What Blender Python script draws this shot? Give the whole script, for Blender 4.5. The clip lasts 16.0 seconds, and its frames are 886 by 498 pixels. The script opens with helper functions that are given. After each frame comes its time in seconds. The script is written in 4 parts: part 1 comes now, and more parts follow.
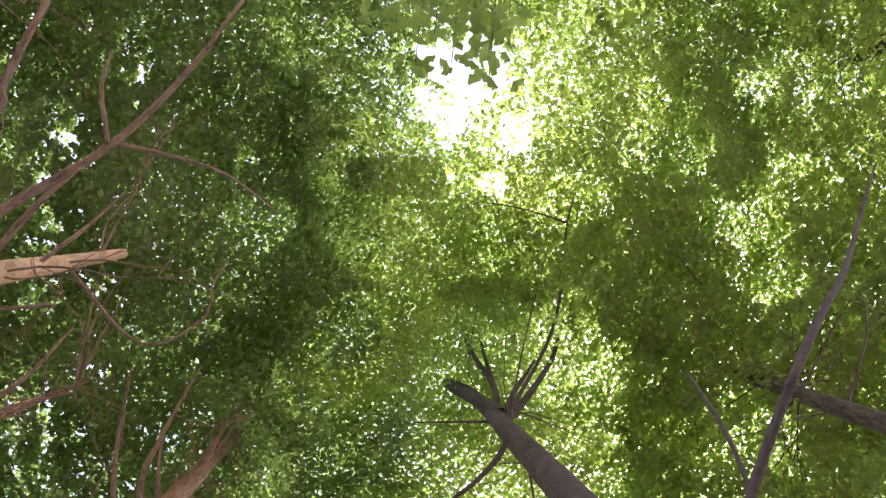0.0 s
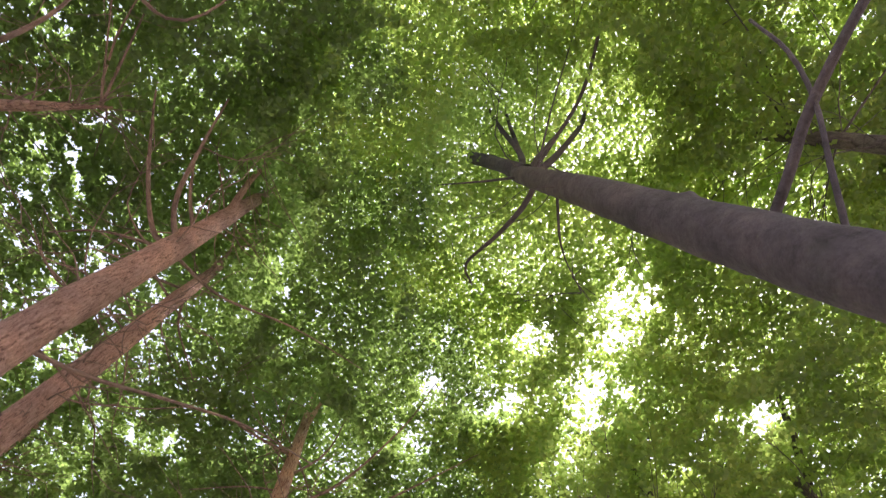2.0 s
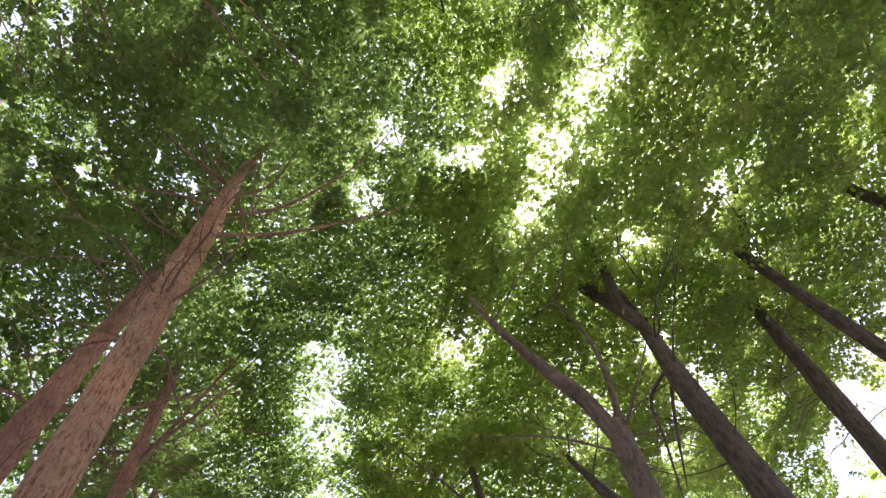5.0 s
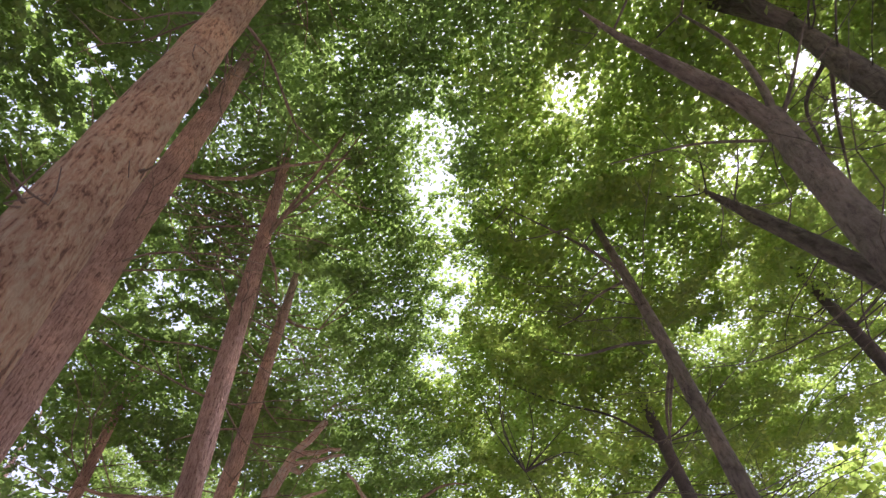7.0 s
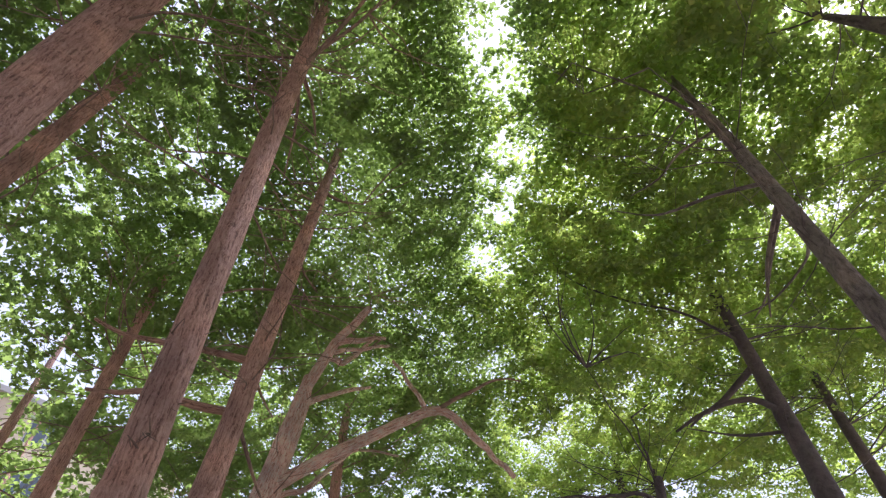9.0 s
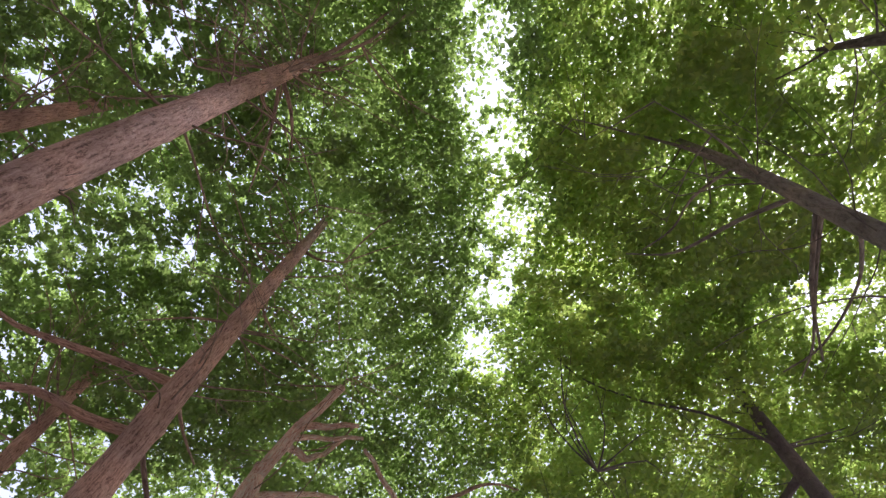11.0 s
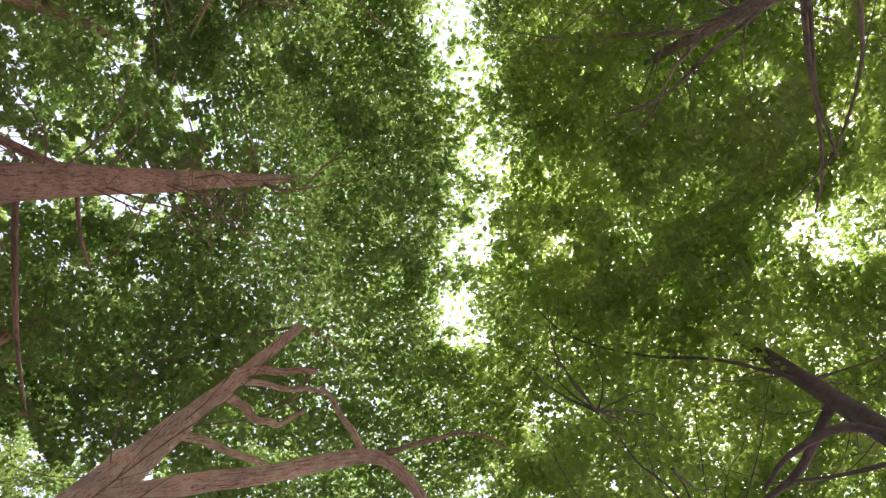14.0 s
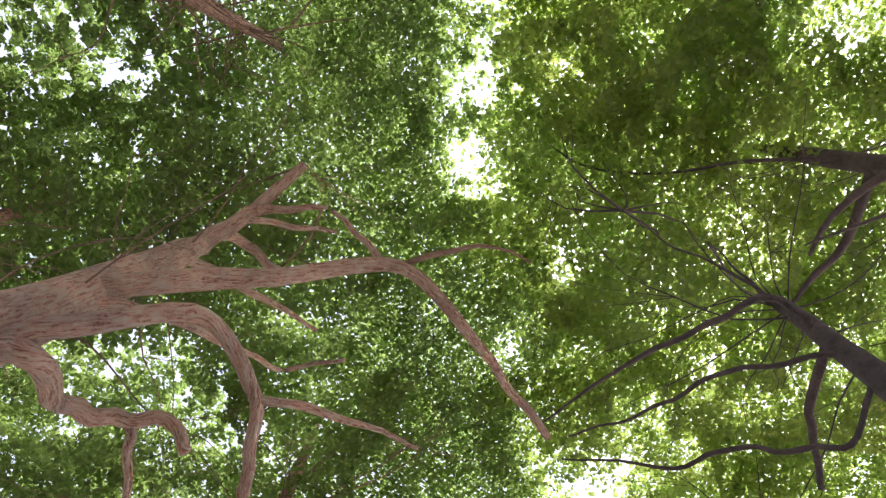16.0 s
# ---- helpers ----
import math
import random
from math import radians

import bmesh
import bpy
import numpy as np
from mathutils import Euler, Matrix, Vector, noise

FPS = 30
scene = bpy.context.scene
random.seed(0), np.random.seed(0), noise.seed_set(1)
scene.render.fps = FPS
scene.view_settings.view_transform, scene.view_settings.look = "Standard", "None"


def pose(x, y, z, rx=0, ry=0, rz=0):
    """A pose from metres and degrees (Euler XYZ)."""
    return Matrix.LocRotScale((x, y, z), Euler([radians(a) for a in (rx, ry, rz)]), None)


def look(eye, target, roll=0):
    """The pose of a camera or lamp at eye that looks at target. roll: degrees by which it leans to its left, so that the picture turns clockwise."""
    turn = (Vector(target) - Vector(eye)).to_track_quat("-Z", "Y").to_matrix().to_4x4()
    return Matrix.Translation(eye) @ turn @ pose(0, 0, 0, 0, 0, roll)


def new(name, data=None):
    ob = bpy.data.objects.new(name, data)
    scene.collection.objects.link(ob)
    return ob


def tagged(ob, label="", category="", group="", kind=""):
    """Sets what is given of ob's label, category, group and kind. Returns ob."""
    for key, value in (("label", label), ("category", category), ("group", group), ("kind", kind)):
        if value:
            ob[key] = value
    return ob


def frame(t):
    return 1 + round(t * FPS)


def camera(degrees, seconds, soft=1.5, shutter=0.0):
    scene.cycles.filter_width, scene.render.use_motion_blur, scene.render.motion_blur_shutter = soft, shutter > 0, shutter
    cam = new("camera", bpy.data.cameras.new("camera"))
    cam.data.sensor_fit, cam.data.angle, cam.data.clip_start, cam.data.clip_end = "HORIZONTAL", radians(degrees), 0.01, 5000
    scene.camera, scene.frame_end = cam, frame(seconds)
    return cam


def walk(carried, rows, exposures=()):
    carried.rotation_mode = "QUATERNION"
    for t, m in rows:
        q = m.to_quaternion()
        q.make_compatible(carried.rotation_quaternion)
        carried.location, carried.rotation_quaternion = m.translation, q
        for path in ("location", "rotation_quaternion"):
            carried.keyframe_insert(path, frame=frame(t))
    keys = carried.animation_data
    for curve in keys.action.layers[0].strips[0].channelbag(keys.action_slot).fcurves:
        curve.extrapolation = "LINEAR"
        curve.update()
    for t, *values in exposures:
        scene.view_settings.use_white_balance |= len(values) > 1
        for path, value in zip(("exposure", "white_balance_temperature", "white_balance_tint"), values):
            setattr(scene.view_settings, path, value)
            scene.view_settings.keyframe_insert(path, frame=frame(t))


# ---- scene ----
import itertools

cam = camera(72.0, 16.0, soft=1.3, shutter=0.14)
PATH = [
    (0.0, -0.106, 0.186, 1.483, 179.80, 2.66, -7.37),
    (0.5, -0.111, 0.791, 1.446, 179.87, 2.18, -5.87),
    (1.0, -0.120, 1.206, 1.482, 173.76, -0.18, -4.17),
    (1.5, -0.197, 1.648, 1.536, 170.32, 0.67, -6.07),
    (2.0, -0.133, 2.120, 1.478, 167.14, 1.62, -8.38),
    (2.5, -0.009, 2.591, 1.504, 161.44, 2.22, -6.38),
    (3.0, -0.155, 3.118, 1.521, 161.05, 0.67, -7.16),
    (3.2, -0.189, 3.326, 1.552, 161.24, 1.02, -5.03),
    (5.3, -0.380, 5.994, 1.547, 158.49, 8.72, -14.90),
    (5.5, -0.352, 6.168, 1.540, 156.42, 6.89, -12.42),
    (6.0, -0.309, 6.520, 1.501, 150.67, 6.01, -9.13),
    (6.5, -0.396, 7.006, 1.516, 148.81, 5.58, -5.49),
    (7.0, -0.367, 7.416, 1.485, 145.35, 4.00, -3.53),
    (7.5, -0.516, 7.958, 1.482, 143.69, 0.96, 1.29),
    (8.0, -0.651, 8.561, 1.473, 140.25, 1.67, -0.01),
    (8.2, -0.657, 8.768, 1.454, 138.65, 1.51, -1.12),
    (10.3, -0.167, 11.235, 1.522, 148.54, -0.75, -1.31),
    (10.5, -0.153, 11.491, 1.536, 148.81, -0.80, -1.19),
    (11.0, -0.162, 12.045, 1.512, 158.02, -0.61, -3.35),
    (11.5, -0.082, 12.632, 1.480, 163.38, 0.38, -4.92),
    (12.0, -0.028, 13.130, 1.467, 171.55, 0.79, -4.76),
    (12.5, -0.085, 13.756, 1.498, 172.33, 0.85, -3.62),
    (13.0, -0.033, 14.477, 1.491, 170.57, 2.93, -3.60),
    (13.5, 0.167, 15.060, 1.497, 169.72, 3.51, -0.08),
    (14.0, 0.332, 15.627, 1.469, 170.10, 0.81, -2.12),
    (14.5, 0.416, 16.110, 1.527, 168.14, -0.17, -0.84),
    (15.0, 0.510, 16.843, 1.499, 166.59, -0.31, 5.76),
    (15.5, 0.407, 17.442, 1.528, 167.32, 0.40, 4.47),
    (16.0, 0.361, 18.062, 1.457, 168.14, 0.60, 4.31),
]

# the phone's own exposure and white balance drift a little on the way
walk(cam, [(r[0], pose(*r[1:])) for r in PATH], exposures=[
    (0.0, 1.18, 6030, 21), (1.0, 1.18, 6030, 22), (2.3, 1.22, 6030, 22), (3.2, 1.22, 5930, 22), (5.5, 0.83, 5830, 26), (6.5, 0.78, 5830, 26),
    (7.5, 0.88, 5830, 26), (8.2, 0.88, 5730, 21), (10.5, 0.68, 5730, 23), (11.5, 0.89, 5730, 24), (12.5, 0.96, 5930, 23), (14.5, 0.96, 5980, 21), (16.0, 1.06, 5930, 20)])

# ---- light: bright veiled sky with a soft high sun ----
world = bpy.data.worlds.new("sky")
scene.world = world
world.use_nodes = True
wn, wl = world.node_tree.nodes, world.node_tree.links
sky = wn.new("ShaderNodeTexSky")
sky.sky_type, sky.sun_disc = "NISHITA", False
SUN_EL, SUN_AZ = radians(65), radians(70)
sky.sun_elevation, sky.sun_rotation = SUN_EL, SUN_AZ
sky.air_density, sky.dust_density, sky.ozone_density = 1.0, 4.0, 1.0
haze = wn.new("ShaderNodeHueSaturation")
haze.inputs["Saturation"].default_value = 0.75
wl.new(sky.outputs[0], haze.inputs["Color"])
veil = wn.new("ShaderNodeMixRGB")
veil.inputs[0].default_value, veil.inputs[2].default_value = 0.75, (4.5, 4.7, 5.3, 1)
wl.new(haze.outputs[0], veil.inputs[1])
wl.new(veil.outputs[0], wn["Background"].inputs["Color"])
wn["Background"].inputs["Strength"].default_value = 0.15
sun = new("sun", bpy.data.lights.new("sun", "SUN"))
sun.data.energy, sun.data.angle, sun.data.color = 4.8, radians(10), (1.0, 0.955, 0.92)
sun.matrix_world = look((math.sin(SUN_AZ) * math.cos(SUN_EL) * 60, math.cos(SUN_AZ) * math.cos(SUN_EL) * 60, math.sin(SUN_EL) * 60), (0, 0, 0))

# ---- materials ----
def mat(name):
    m = bpy.data.materials.new(name)
    m.use_nodes = True
    n, l = m.node_tree.nodes, m.node_tree.links
    return m, n, l, n["Principled BSDF"]


def ramp(n, stops):
    r = n.new("ShaderNodeValToRGB")
    while len(r.color_ramp.elements) < len(stops):
        r.color_ramp.elements.new(0.5)
    for e, (p, c) in zip(r.color_ramp.elements, stops):
        e.position, e.color = p, (*c, 1)
    return r


def bark(name, deep, mid, light, stretch=0.16, scale=14, relief=0.6, moss=0.0, furrow=0.5):
    """Bark: short broken furrows between upright ridges, grain, and patches of lighter and greener skin; the shade in
    the furrows is part of the colour.
    """
    m, n, l, b = mat(name)
    tc, mp = n.new("ShaderNodeAttribute"), n.new("ShaderNodeMapping")
    tc.attribute_name = "grain"
    mp.inputs["Scale"].default_value = (1, 1, stretch)
    l.new(tc.outputs["Vector"], mp.inputs["Vector"])

    def tex(kind, size, detail, rough, source):
        t = n.new(kind)
        t.inputs["Scale"].default_value, t.inputs["Detail"].default_value, t.inputs["Roughness"].default_value = size, detail, rough
        l.new(source, t.inputs["Vector"])
        return t

    def math2(kind, x, y):
        q = n.new("ShaderNodeMath")
        q.operation = kind
        for i, v in ((0, x), (1, y)):
            if isinstance(v, float):
                q.inputs[i].default_value = v
            else:
                l.new(v, q.inputs[i])
        return q.outputs[0]

    sway = tex("ShaderNodeTexNoise", scale * 0.3, 2, 0.5, tc.outputs["Vector"])
    warp = n.new("ShaderNodeMixRGB")
    warp.blend_type, warp.inputs[0].default_value = "ADD", 1.6 / scale
    l.new(mp.outputs[0], warp.inputs[1]), l.new(sway.outputs["Color"], warp.inputs[2])
    ridge = tex("ShaderNodeTexNoise", scale, 3, 0.6, warp.outputs[0])
    plate = ramp(n, [(0.34, (0, 0, 0)), (0.5, (0.55, 0.55, 0.55)), (0.64, (1, 1, 1))])
    l.new(ridge.outputs["Fac"], plate.inputs[0])
    grain = tex("ShaderNodeTexNoise", scale * 4.0, 8, 0.7, mp.outputs[0])
    cross = tex("ShaderNodeTexNoise", scale * 0.55, 6, 0.65, tc.outputs["Vector"])
    height = math2("ADD", math2("MULTIPLY", plate.outputs[0], furrow), math2("ADD", math2("MULTIPLY", grain.outputs["Fac"], 0.75 - 0.5 * furrow), math2("MULTIPLY", cross.outputs["Fac"], 0.35)))
    # deep tints the furrows with the shade that the bump alone doesn't give
    col = ramp(n, [(0.36, deep), (0.62, mid), (0.98, light)])
    l.new(height, col.inputs[0])
    patch = tex("ShaderNodeTexNoise", 1.7, 5, 0.6, tc.outputs["Vector"])
    pr = ramp(n, [(0.33, (0.66, 0.64, 0.66)), (0.5, (0.95, 0.95, 0.95)), (0.66, (1.22, 1.16, 1.1))])
    l.new(patch.outputs["Fac"], pr.inputs[0])
    mul = n.new("ShaderNodeMixRGB")
    mul.blend_type, mul.inputs[0].default_value = "MULTIPLY", 1
    l.new(col.outputs[0], mul.inputs[1]), l.new(pr.outputs[0], mul.inputs[2])
    out = mul
    if moss:
        mo = tex("ShaderNodeTexNoise", 3.1, 6, 0.6, tc.outputs["Vector"])
        mr = ramp(n, [(0.52, (0, 0, 0)), (0.7, (moss, moss, moss))])
        l.new(mo.outputs["Fac"], mr.inputs[0])
        out = n.new("ShaderNodeMixRGB")
        out.inputs[2].default_value = (0.09, 0.11, 0.05, 1)
        l.new(mr.outputs[0], out.inputs[0]), l.new(mul.outputs[0], out.inputs[1])
    l.new(out.outputs[0], b.inputs["Base Color"])
    bump = n.new("ShaderNodeBump")
    bump.inputs["Strength"].default_value, bump.inputs["Distance"].default_value = relief, 0.045
    l.new(height, bump.inputs["Height"]), l.new(bump.outputs[0], b.inputs["Normal"])
    b.inputs["Roughness"].default_value = 0.9
    return m


def leaf_material(name, face, through_light, spread):
    """A thin leaf: dull face, light shining through, hue that drifts from bough to bough and leaf to leaf."""
    m, n, l, b = mat(name)
    n.remove(b)
    geo, tc = n.new("ShaderNodeNewGeometry"), n.new("ShaderNodeTexCoord")
    drift = n.new("ShaderNodeTexNoise")
    drift.inputs["Scale"].default_value, drift.inputs["Detail"].default_value = 0.45, 3
    l.new(tc.outputs["Object"], drift.inputs["Vector"])
    add = n.new("ShaderNodeMath")
    add.operation, add.inputs[1].default_value = "MULTIPLY_ADD", spread
    l.new(geo.outputs["Random Per Island"], add.inputs[0]), l.new(drift.outputs["Fac"], add.inputs[2])
    shaders = []
    for kind, cols in (("ShaderNodeBsdfDiffuse", face), ("ShaderNodeBsdfTranslucent", through_light)):
        r = ramp(n, list(zip((0.38, 0.72, 1.0), cols)))
        l.new(add.outputs[0], r.inputs[0])
        s = n.new(kind)
        l.new(r.outputs[0], s.inputs["Color"])
        shaders.append(s)
    both, gloss, last = n.new("ShaderNodeMixShader"), n.new("ShaderNodeBsdfGlossy"), n.new("ShaderNodeMixShader")
    both.inputs[0].default_value, last.inputs[0].default_value = 0.66, 0.03
    gloss.inputs["Roughness"].default_value = 0.45
    l.new(shaders[0].outputs[0], both.inputs[1]), l.new(shaders[1].outputs[0], both.inputs[2])
    l.new(both.outputs[0], last.inputs[1]), l.new(gloss.outputs[0], last.inputs[2])
    l.new(last.outputs[0], n["Material Output"].inputs["Surface"])
    return m


RED_BARK = bark("red_brown_bark", (0.135, 0.066, 0.048), (0.488, 0.275, 0.208), (0.679, 0.435, 0.344), 0.13, 58, 1.0, furrow=0.5)
PALE_BARK = bark("pale_peeling_bark", (0.335, 0.176, 0.107), (0.670, 0.446, 0.303), (0.680, 0.596, 0.433), 0.6, 9, 0.4, furrow=0.25)
# plates of one trunk, coloured lighter for the stronger light it gets
LIT_PLATED_BARK = bark("plated_lit_bark", (0.156, 0.068, 0.040), (0.577, 0.315, 0.194), (0.700, 0.501, 0.327), 0.17, 54, 1.0, furrow=0.55)
OLD_BARK = bark("gnarled_bark", (0.248, 0.127, 0.096), (0.679, 0.408, 0.328), (0.700, 0.626, 0.537), 0.15, 46, 1.0, 0.12, 0.58)
DARK_BARK = bark("grey_brown_bark", (0.052, 0.040, 0.043), (0.104, 0.084, 0.090), (0.163, 0.137, 0.144), 0.9, 9, 0.5, 0.12, 0.2)
GREY_BARK = bark("brown_grey_bark", (0.08, 0.062, 0.054), (0.18, 0.145, 0.124), (0.27, 0.23, 0.2), 0.3, 20, 0.7, 0.2, 0.4)
BLACK_BARK = bark("near_black_bark", (0.04, 0.033, 0.03), (0.1, 0.083, 0.074), (0.17, 0.146, 0.13), 0.25, 18, 0.7, 0.25, 0.45)
# dull brown of dead branches, with the shade they hang in mixed in
SHADED_DEAD_BARK = bark("dull_brown_bark", (0.09, 0.055, 0.042), (0.25, 0.165, 0.125), (0.38, 0.275, 0.215), 0.2, 26, 0.6, furrow=0.3)
NEEDLE_LEAF = leaf_material("feathery_leaf", ((0.054, 0.078, 0.041), (0.070, 0.108, 0.045), (0.100, 0.140, 0.052)), ((0.240, 0.335, 0.086), (0.285, 0.395, 0.095), (0.350, 0.465, 0.104)), 0.5)
BROAD_LEAF = leaf_material("broad_leaf", ((0.061, 0.098, 0.032), (0.082, 0.124, 0.037), (0.117, 0.156, 0.043)), ((0.377, 0.515, 0.108), (0.433, 0.560, 0.117), (0.515, 0.600, 0.125)), 0.5)

# ---- builders ----
def link_mesh(name, verts, faces, material, parent=None, label="", smooth=True, grain=None):
    """One mesh object; grain gives each vertex a place in the wood, whose third axis runs along the limb."""
    me = bpy.data.meshes.new(name)
    me.from_pydata(verts, [], faces)
    if grain is not None:
        me.attributes.new("grain", "FLOAT_VECTOR", "POINT").data.foreach_set("vector", np.asarray(grain, np.float32).ravel())
    me.materials.append(material)
    if smooth:
        me.polygons.foreach_set("use_smooth", [True] * len(me.polygons))
    ob = new(name, me)
    if parent:
        ob.parent = parent
        ob.location = -parent.location
    if label:
        ob["label"] = label
    return ob


def smooth_line(points, step):
    """A Catmull-Rom line through a few points, with its arc fraction at every sample."""
    p = np.array(points, float)
    q = np.vstack([2 * p[0] - p[1], p, 2 * p[-1] - p[-2]])
    out = []
    for i in range(1, len(q) - 2):
        k = max(2, int(np.linalg.norm(q[i + 1] - q[i]) / step))
        t = np.linspace(0, 1, k, endpoint=False)[:, None]
        a, b, c, d = q[i - 1], q[i], q[i + 1], q[i + 2]
        out.append(0.5 * (2 * b + (c - a) * t + (2 * a - 5 * b + 4 * c - d) * t ** 2 + (3 * b - a - 3 * c + d) * t ** 3))
    line = np.vstack([*out, p[-1:]])
    s = np.concatenate([[0], np.cumsum(np.linalg.norm(np.diff(line, axis=0), axis=1))])
    return line, s / s[-1]


def tube(points, radii, sides=10, step=0.25, rough=0.06, seed=0, knots=0):
    """A round limb along a smooth line, with uneven girth and a few knots; closed at the tip."""
    rng = np.random.default_rng(seed)
    line, s = smooth_line(points, step)
    rad = np.interp(s, np.linspace(0, 1, len(radii)), radii)
    way = np.gradient(line, axis=0)
    way /= np.linalg.norm(way, axis=1)[:, None] + 1e-9
    ref = np.array([1.0, 0.13, 0.07]) if abs(way[0][0]) < 0.8 else np.array([0.1, 1.0, 0.05])
    u = ref - way * (way @ ref)[:, None]
    u /= np.linalg.norm(u, axis=1)[:, None]
    v = np.cross(way, u)
    ang = np.linspace(0, 2 * np.pi, sides, endpoint=False)
    length = s * np.linalg.norm(np.diff(line, axis=0), axis=1).sum()
    girth = np.ones((len(line), sides))
    for k in range(1, 5):
        girth += rough / k * np.sin(ang[None] * k + rng.uniform(0, 6.3) + length[:, None] * rng.uniform(0.3, 2.2) * k)
    girth += rng.normal(0, rough * 0.22, girth.shape)
    for _ in range(knots):
        i, a = rng.integers(2, len(line) - 2), rng.uniform(0, 6.3)
        da = np.angle(np.exp(1j * (ang[None] - a)))
        girth += rng.uniform(0.12, 0.3) * np.exp(-(da / 0.35) ** 2 - ((length[:, None] - length[i]) / 0.09) ** 2)
    ring = line[:, None] + (rad[:, None] * girth)[..., None] * (np.cos(ang)[None, :, None] * u[:, None] + np.sin(ang)[None, :, None] * v[:, None])
    n = len(line)
    verts = np.vstack([ring.reshape(-1, 3), line[-1:] + way[-1:] * rad[-1] * 0.5])
    a = (np.arange(n - 1)[:, None] * sides + np.arange(sides)[None]).ravel()
    b = (np.arange(n - 1)[:, None] * sides + (np.arange(sides)[None] + 1) % sides).ravel()
    faces = np.stack([a, b, b + sides, a + sides], 1).tolist()
    top = (n - 1) * sides
    faces += [(top + i, top + (i + 1) % sides, n * sides) for i in range(sides)]
    wood = np.stack([rad[:, None] * np.cos(ang)[None], rad[:, None] * np.sin(ang)[None], np.repeat(length[:, None], sides, 1)], 2) + rng.uniform(0, 20, 3)
    return verts, faces, np.vstack([wood.reshape(-1, 3), wood[-1, :1]])


class Tree:
    """One tree: an empty at the foot, a trunk, limbs; boughs, twigs and leaves are gathered and linked at the end."""

    def __init__(self, name, axis, girth, material, leaf, label, detail=0, reach=3.0, sides=20):
        self.axis, self.material, self.leaf, self.reach = np.array(axis, float), material, leaf, reach
        self.root = tagged(new(name), label, "tree", "trees along the walk")
        self.root.location = axis[0]
        self.seed = int(abs(axis[0][0] * 131 + axis[0][1] * 977)) + 7
        v, f, g = tube(axis, girth, sides, 0.12 if detail else 0.3, 0.05, self.seed, detail)
        self.trunk = link_mesh("trunk", v, f, material, self.root, grain=g)
        self.twig_v, self.twig_g, self.twig_f, self.twig_n, self.tips = [], [], [], 0, []
        self.leaf_v = []
        self.crooked = "gnarled" in name or "crooked" in label

    def limb(self, r0, r1, *points, fork=False):
        """A limb from the trunk, or from a fork of another limb; old trees have crooked ones."""
        foot = self.at(points[0][2] - 0.12)
        if not fork and r0 > 0.04 and np.linalg.norm(foot[:2] - points[0][:2]) > 0.1:
            points = (tuple(foot), *points)
        if self.crooked:
            p = np.array(points, float)
            bend = [p[0]]
            for a, b in zip(p, p[1:]):
                bend += [a + (b - a) * 0.14, a + (b - a) * 0.5 + np.array([0.02, -0.02, 0.02]), a + (b - a) * 0.86]
            points = [*bend, p[-1]]
        self.tips += [np.array(q, float) for q in points[-2:]]
        skin = SHADED_DEAD_BARK if self.leaf is NEEDLE_LEAF and r0 < 0.045 else self.material
        v, f, g = tube(points, (r0 * 1.15, r0, (r0 + r1) / 2, r1), 9 if r0 > 0.04 else 6, 0.15, 0.1, self.seed + len(points) + int(r0 * 999), 3 if r0 > 0.06 else 0)
        link_mesh("limb", v, f, skin, self.root, grain=g)

    def at(self, z):
        zs = self.axis[:, 2]
        return np.array([np.interp(z, zs, self.axis[:, 0]), np.interp(z, zs, self.axis[:, 1]), z])

    def stick(self, points, r0, r1, sides=4):
        v, f, g = tube(points, (r0, r1), sides, 0.5, 0.05, self.seed)
        self.twig_v.append(v)
        self.twig_g.append(g)
        self.twig_f += [tuple(i + self.twig_n for i in q) for q in f]
        self.twig_n += len(v)

    def finish(self):
        if self.twig_v:
            tagged(link_mesh("branchwork", np.vstack(self.twig_v).tolist(), self.twig_f, SHADED_DEAD_BARK if self.leaf is NEEDLE_LEAF else self.material, self.root, grain=np.vstack(self.twig_g)), kind="stuff")
        if self.leaf_v:
            v = np.concatenate(self.leaf_v).astype(np.float32)  # n, 4, 3
            n = len(v)
            me = bpy.data.meshes.new("crown")
            me.vertices.add(4 * n), me.loops.add(6 * n), me.polygons.add(2 * n)
            me.vertices.foreach_set("co", v.ravel())
            base = np.arange(n)[:, None] * 4
            me.loops.foreach_set("vertex_index", (base + np.array([[0, 1, 2, 0, 2, 3]])).ravel().astype(np.int32))
            me.polygons.foreach_set("loop_start", np.arange(0, 6 * n, 3, dtype=np.int32))
            me.update(calc_edges=True)
            me.materials.append(self.leaf)
            ob = new("crown", me)
            ob.parent, ob.location = self.root, -self.root.location
            tagged(ob, kind="stuff")


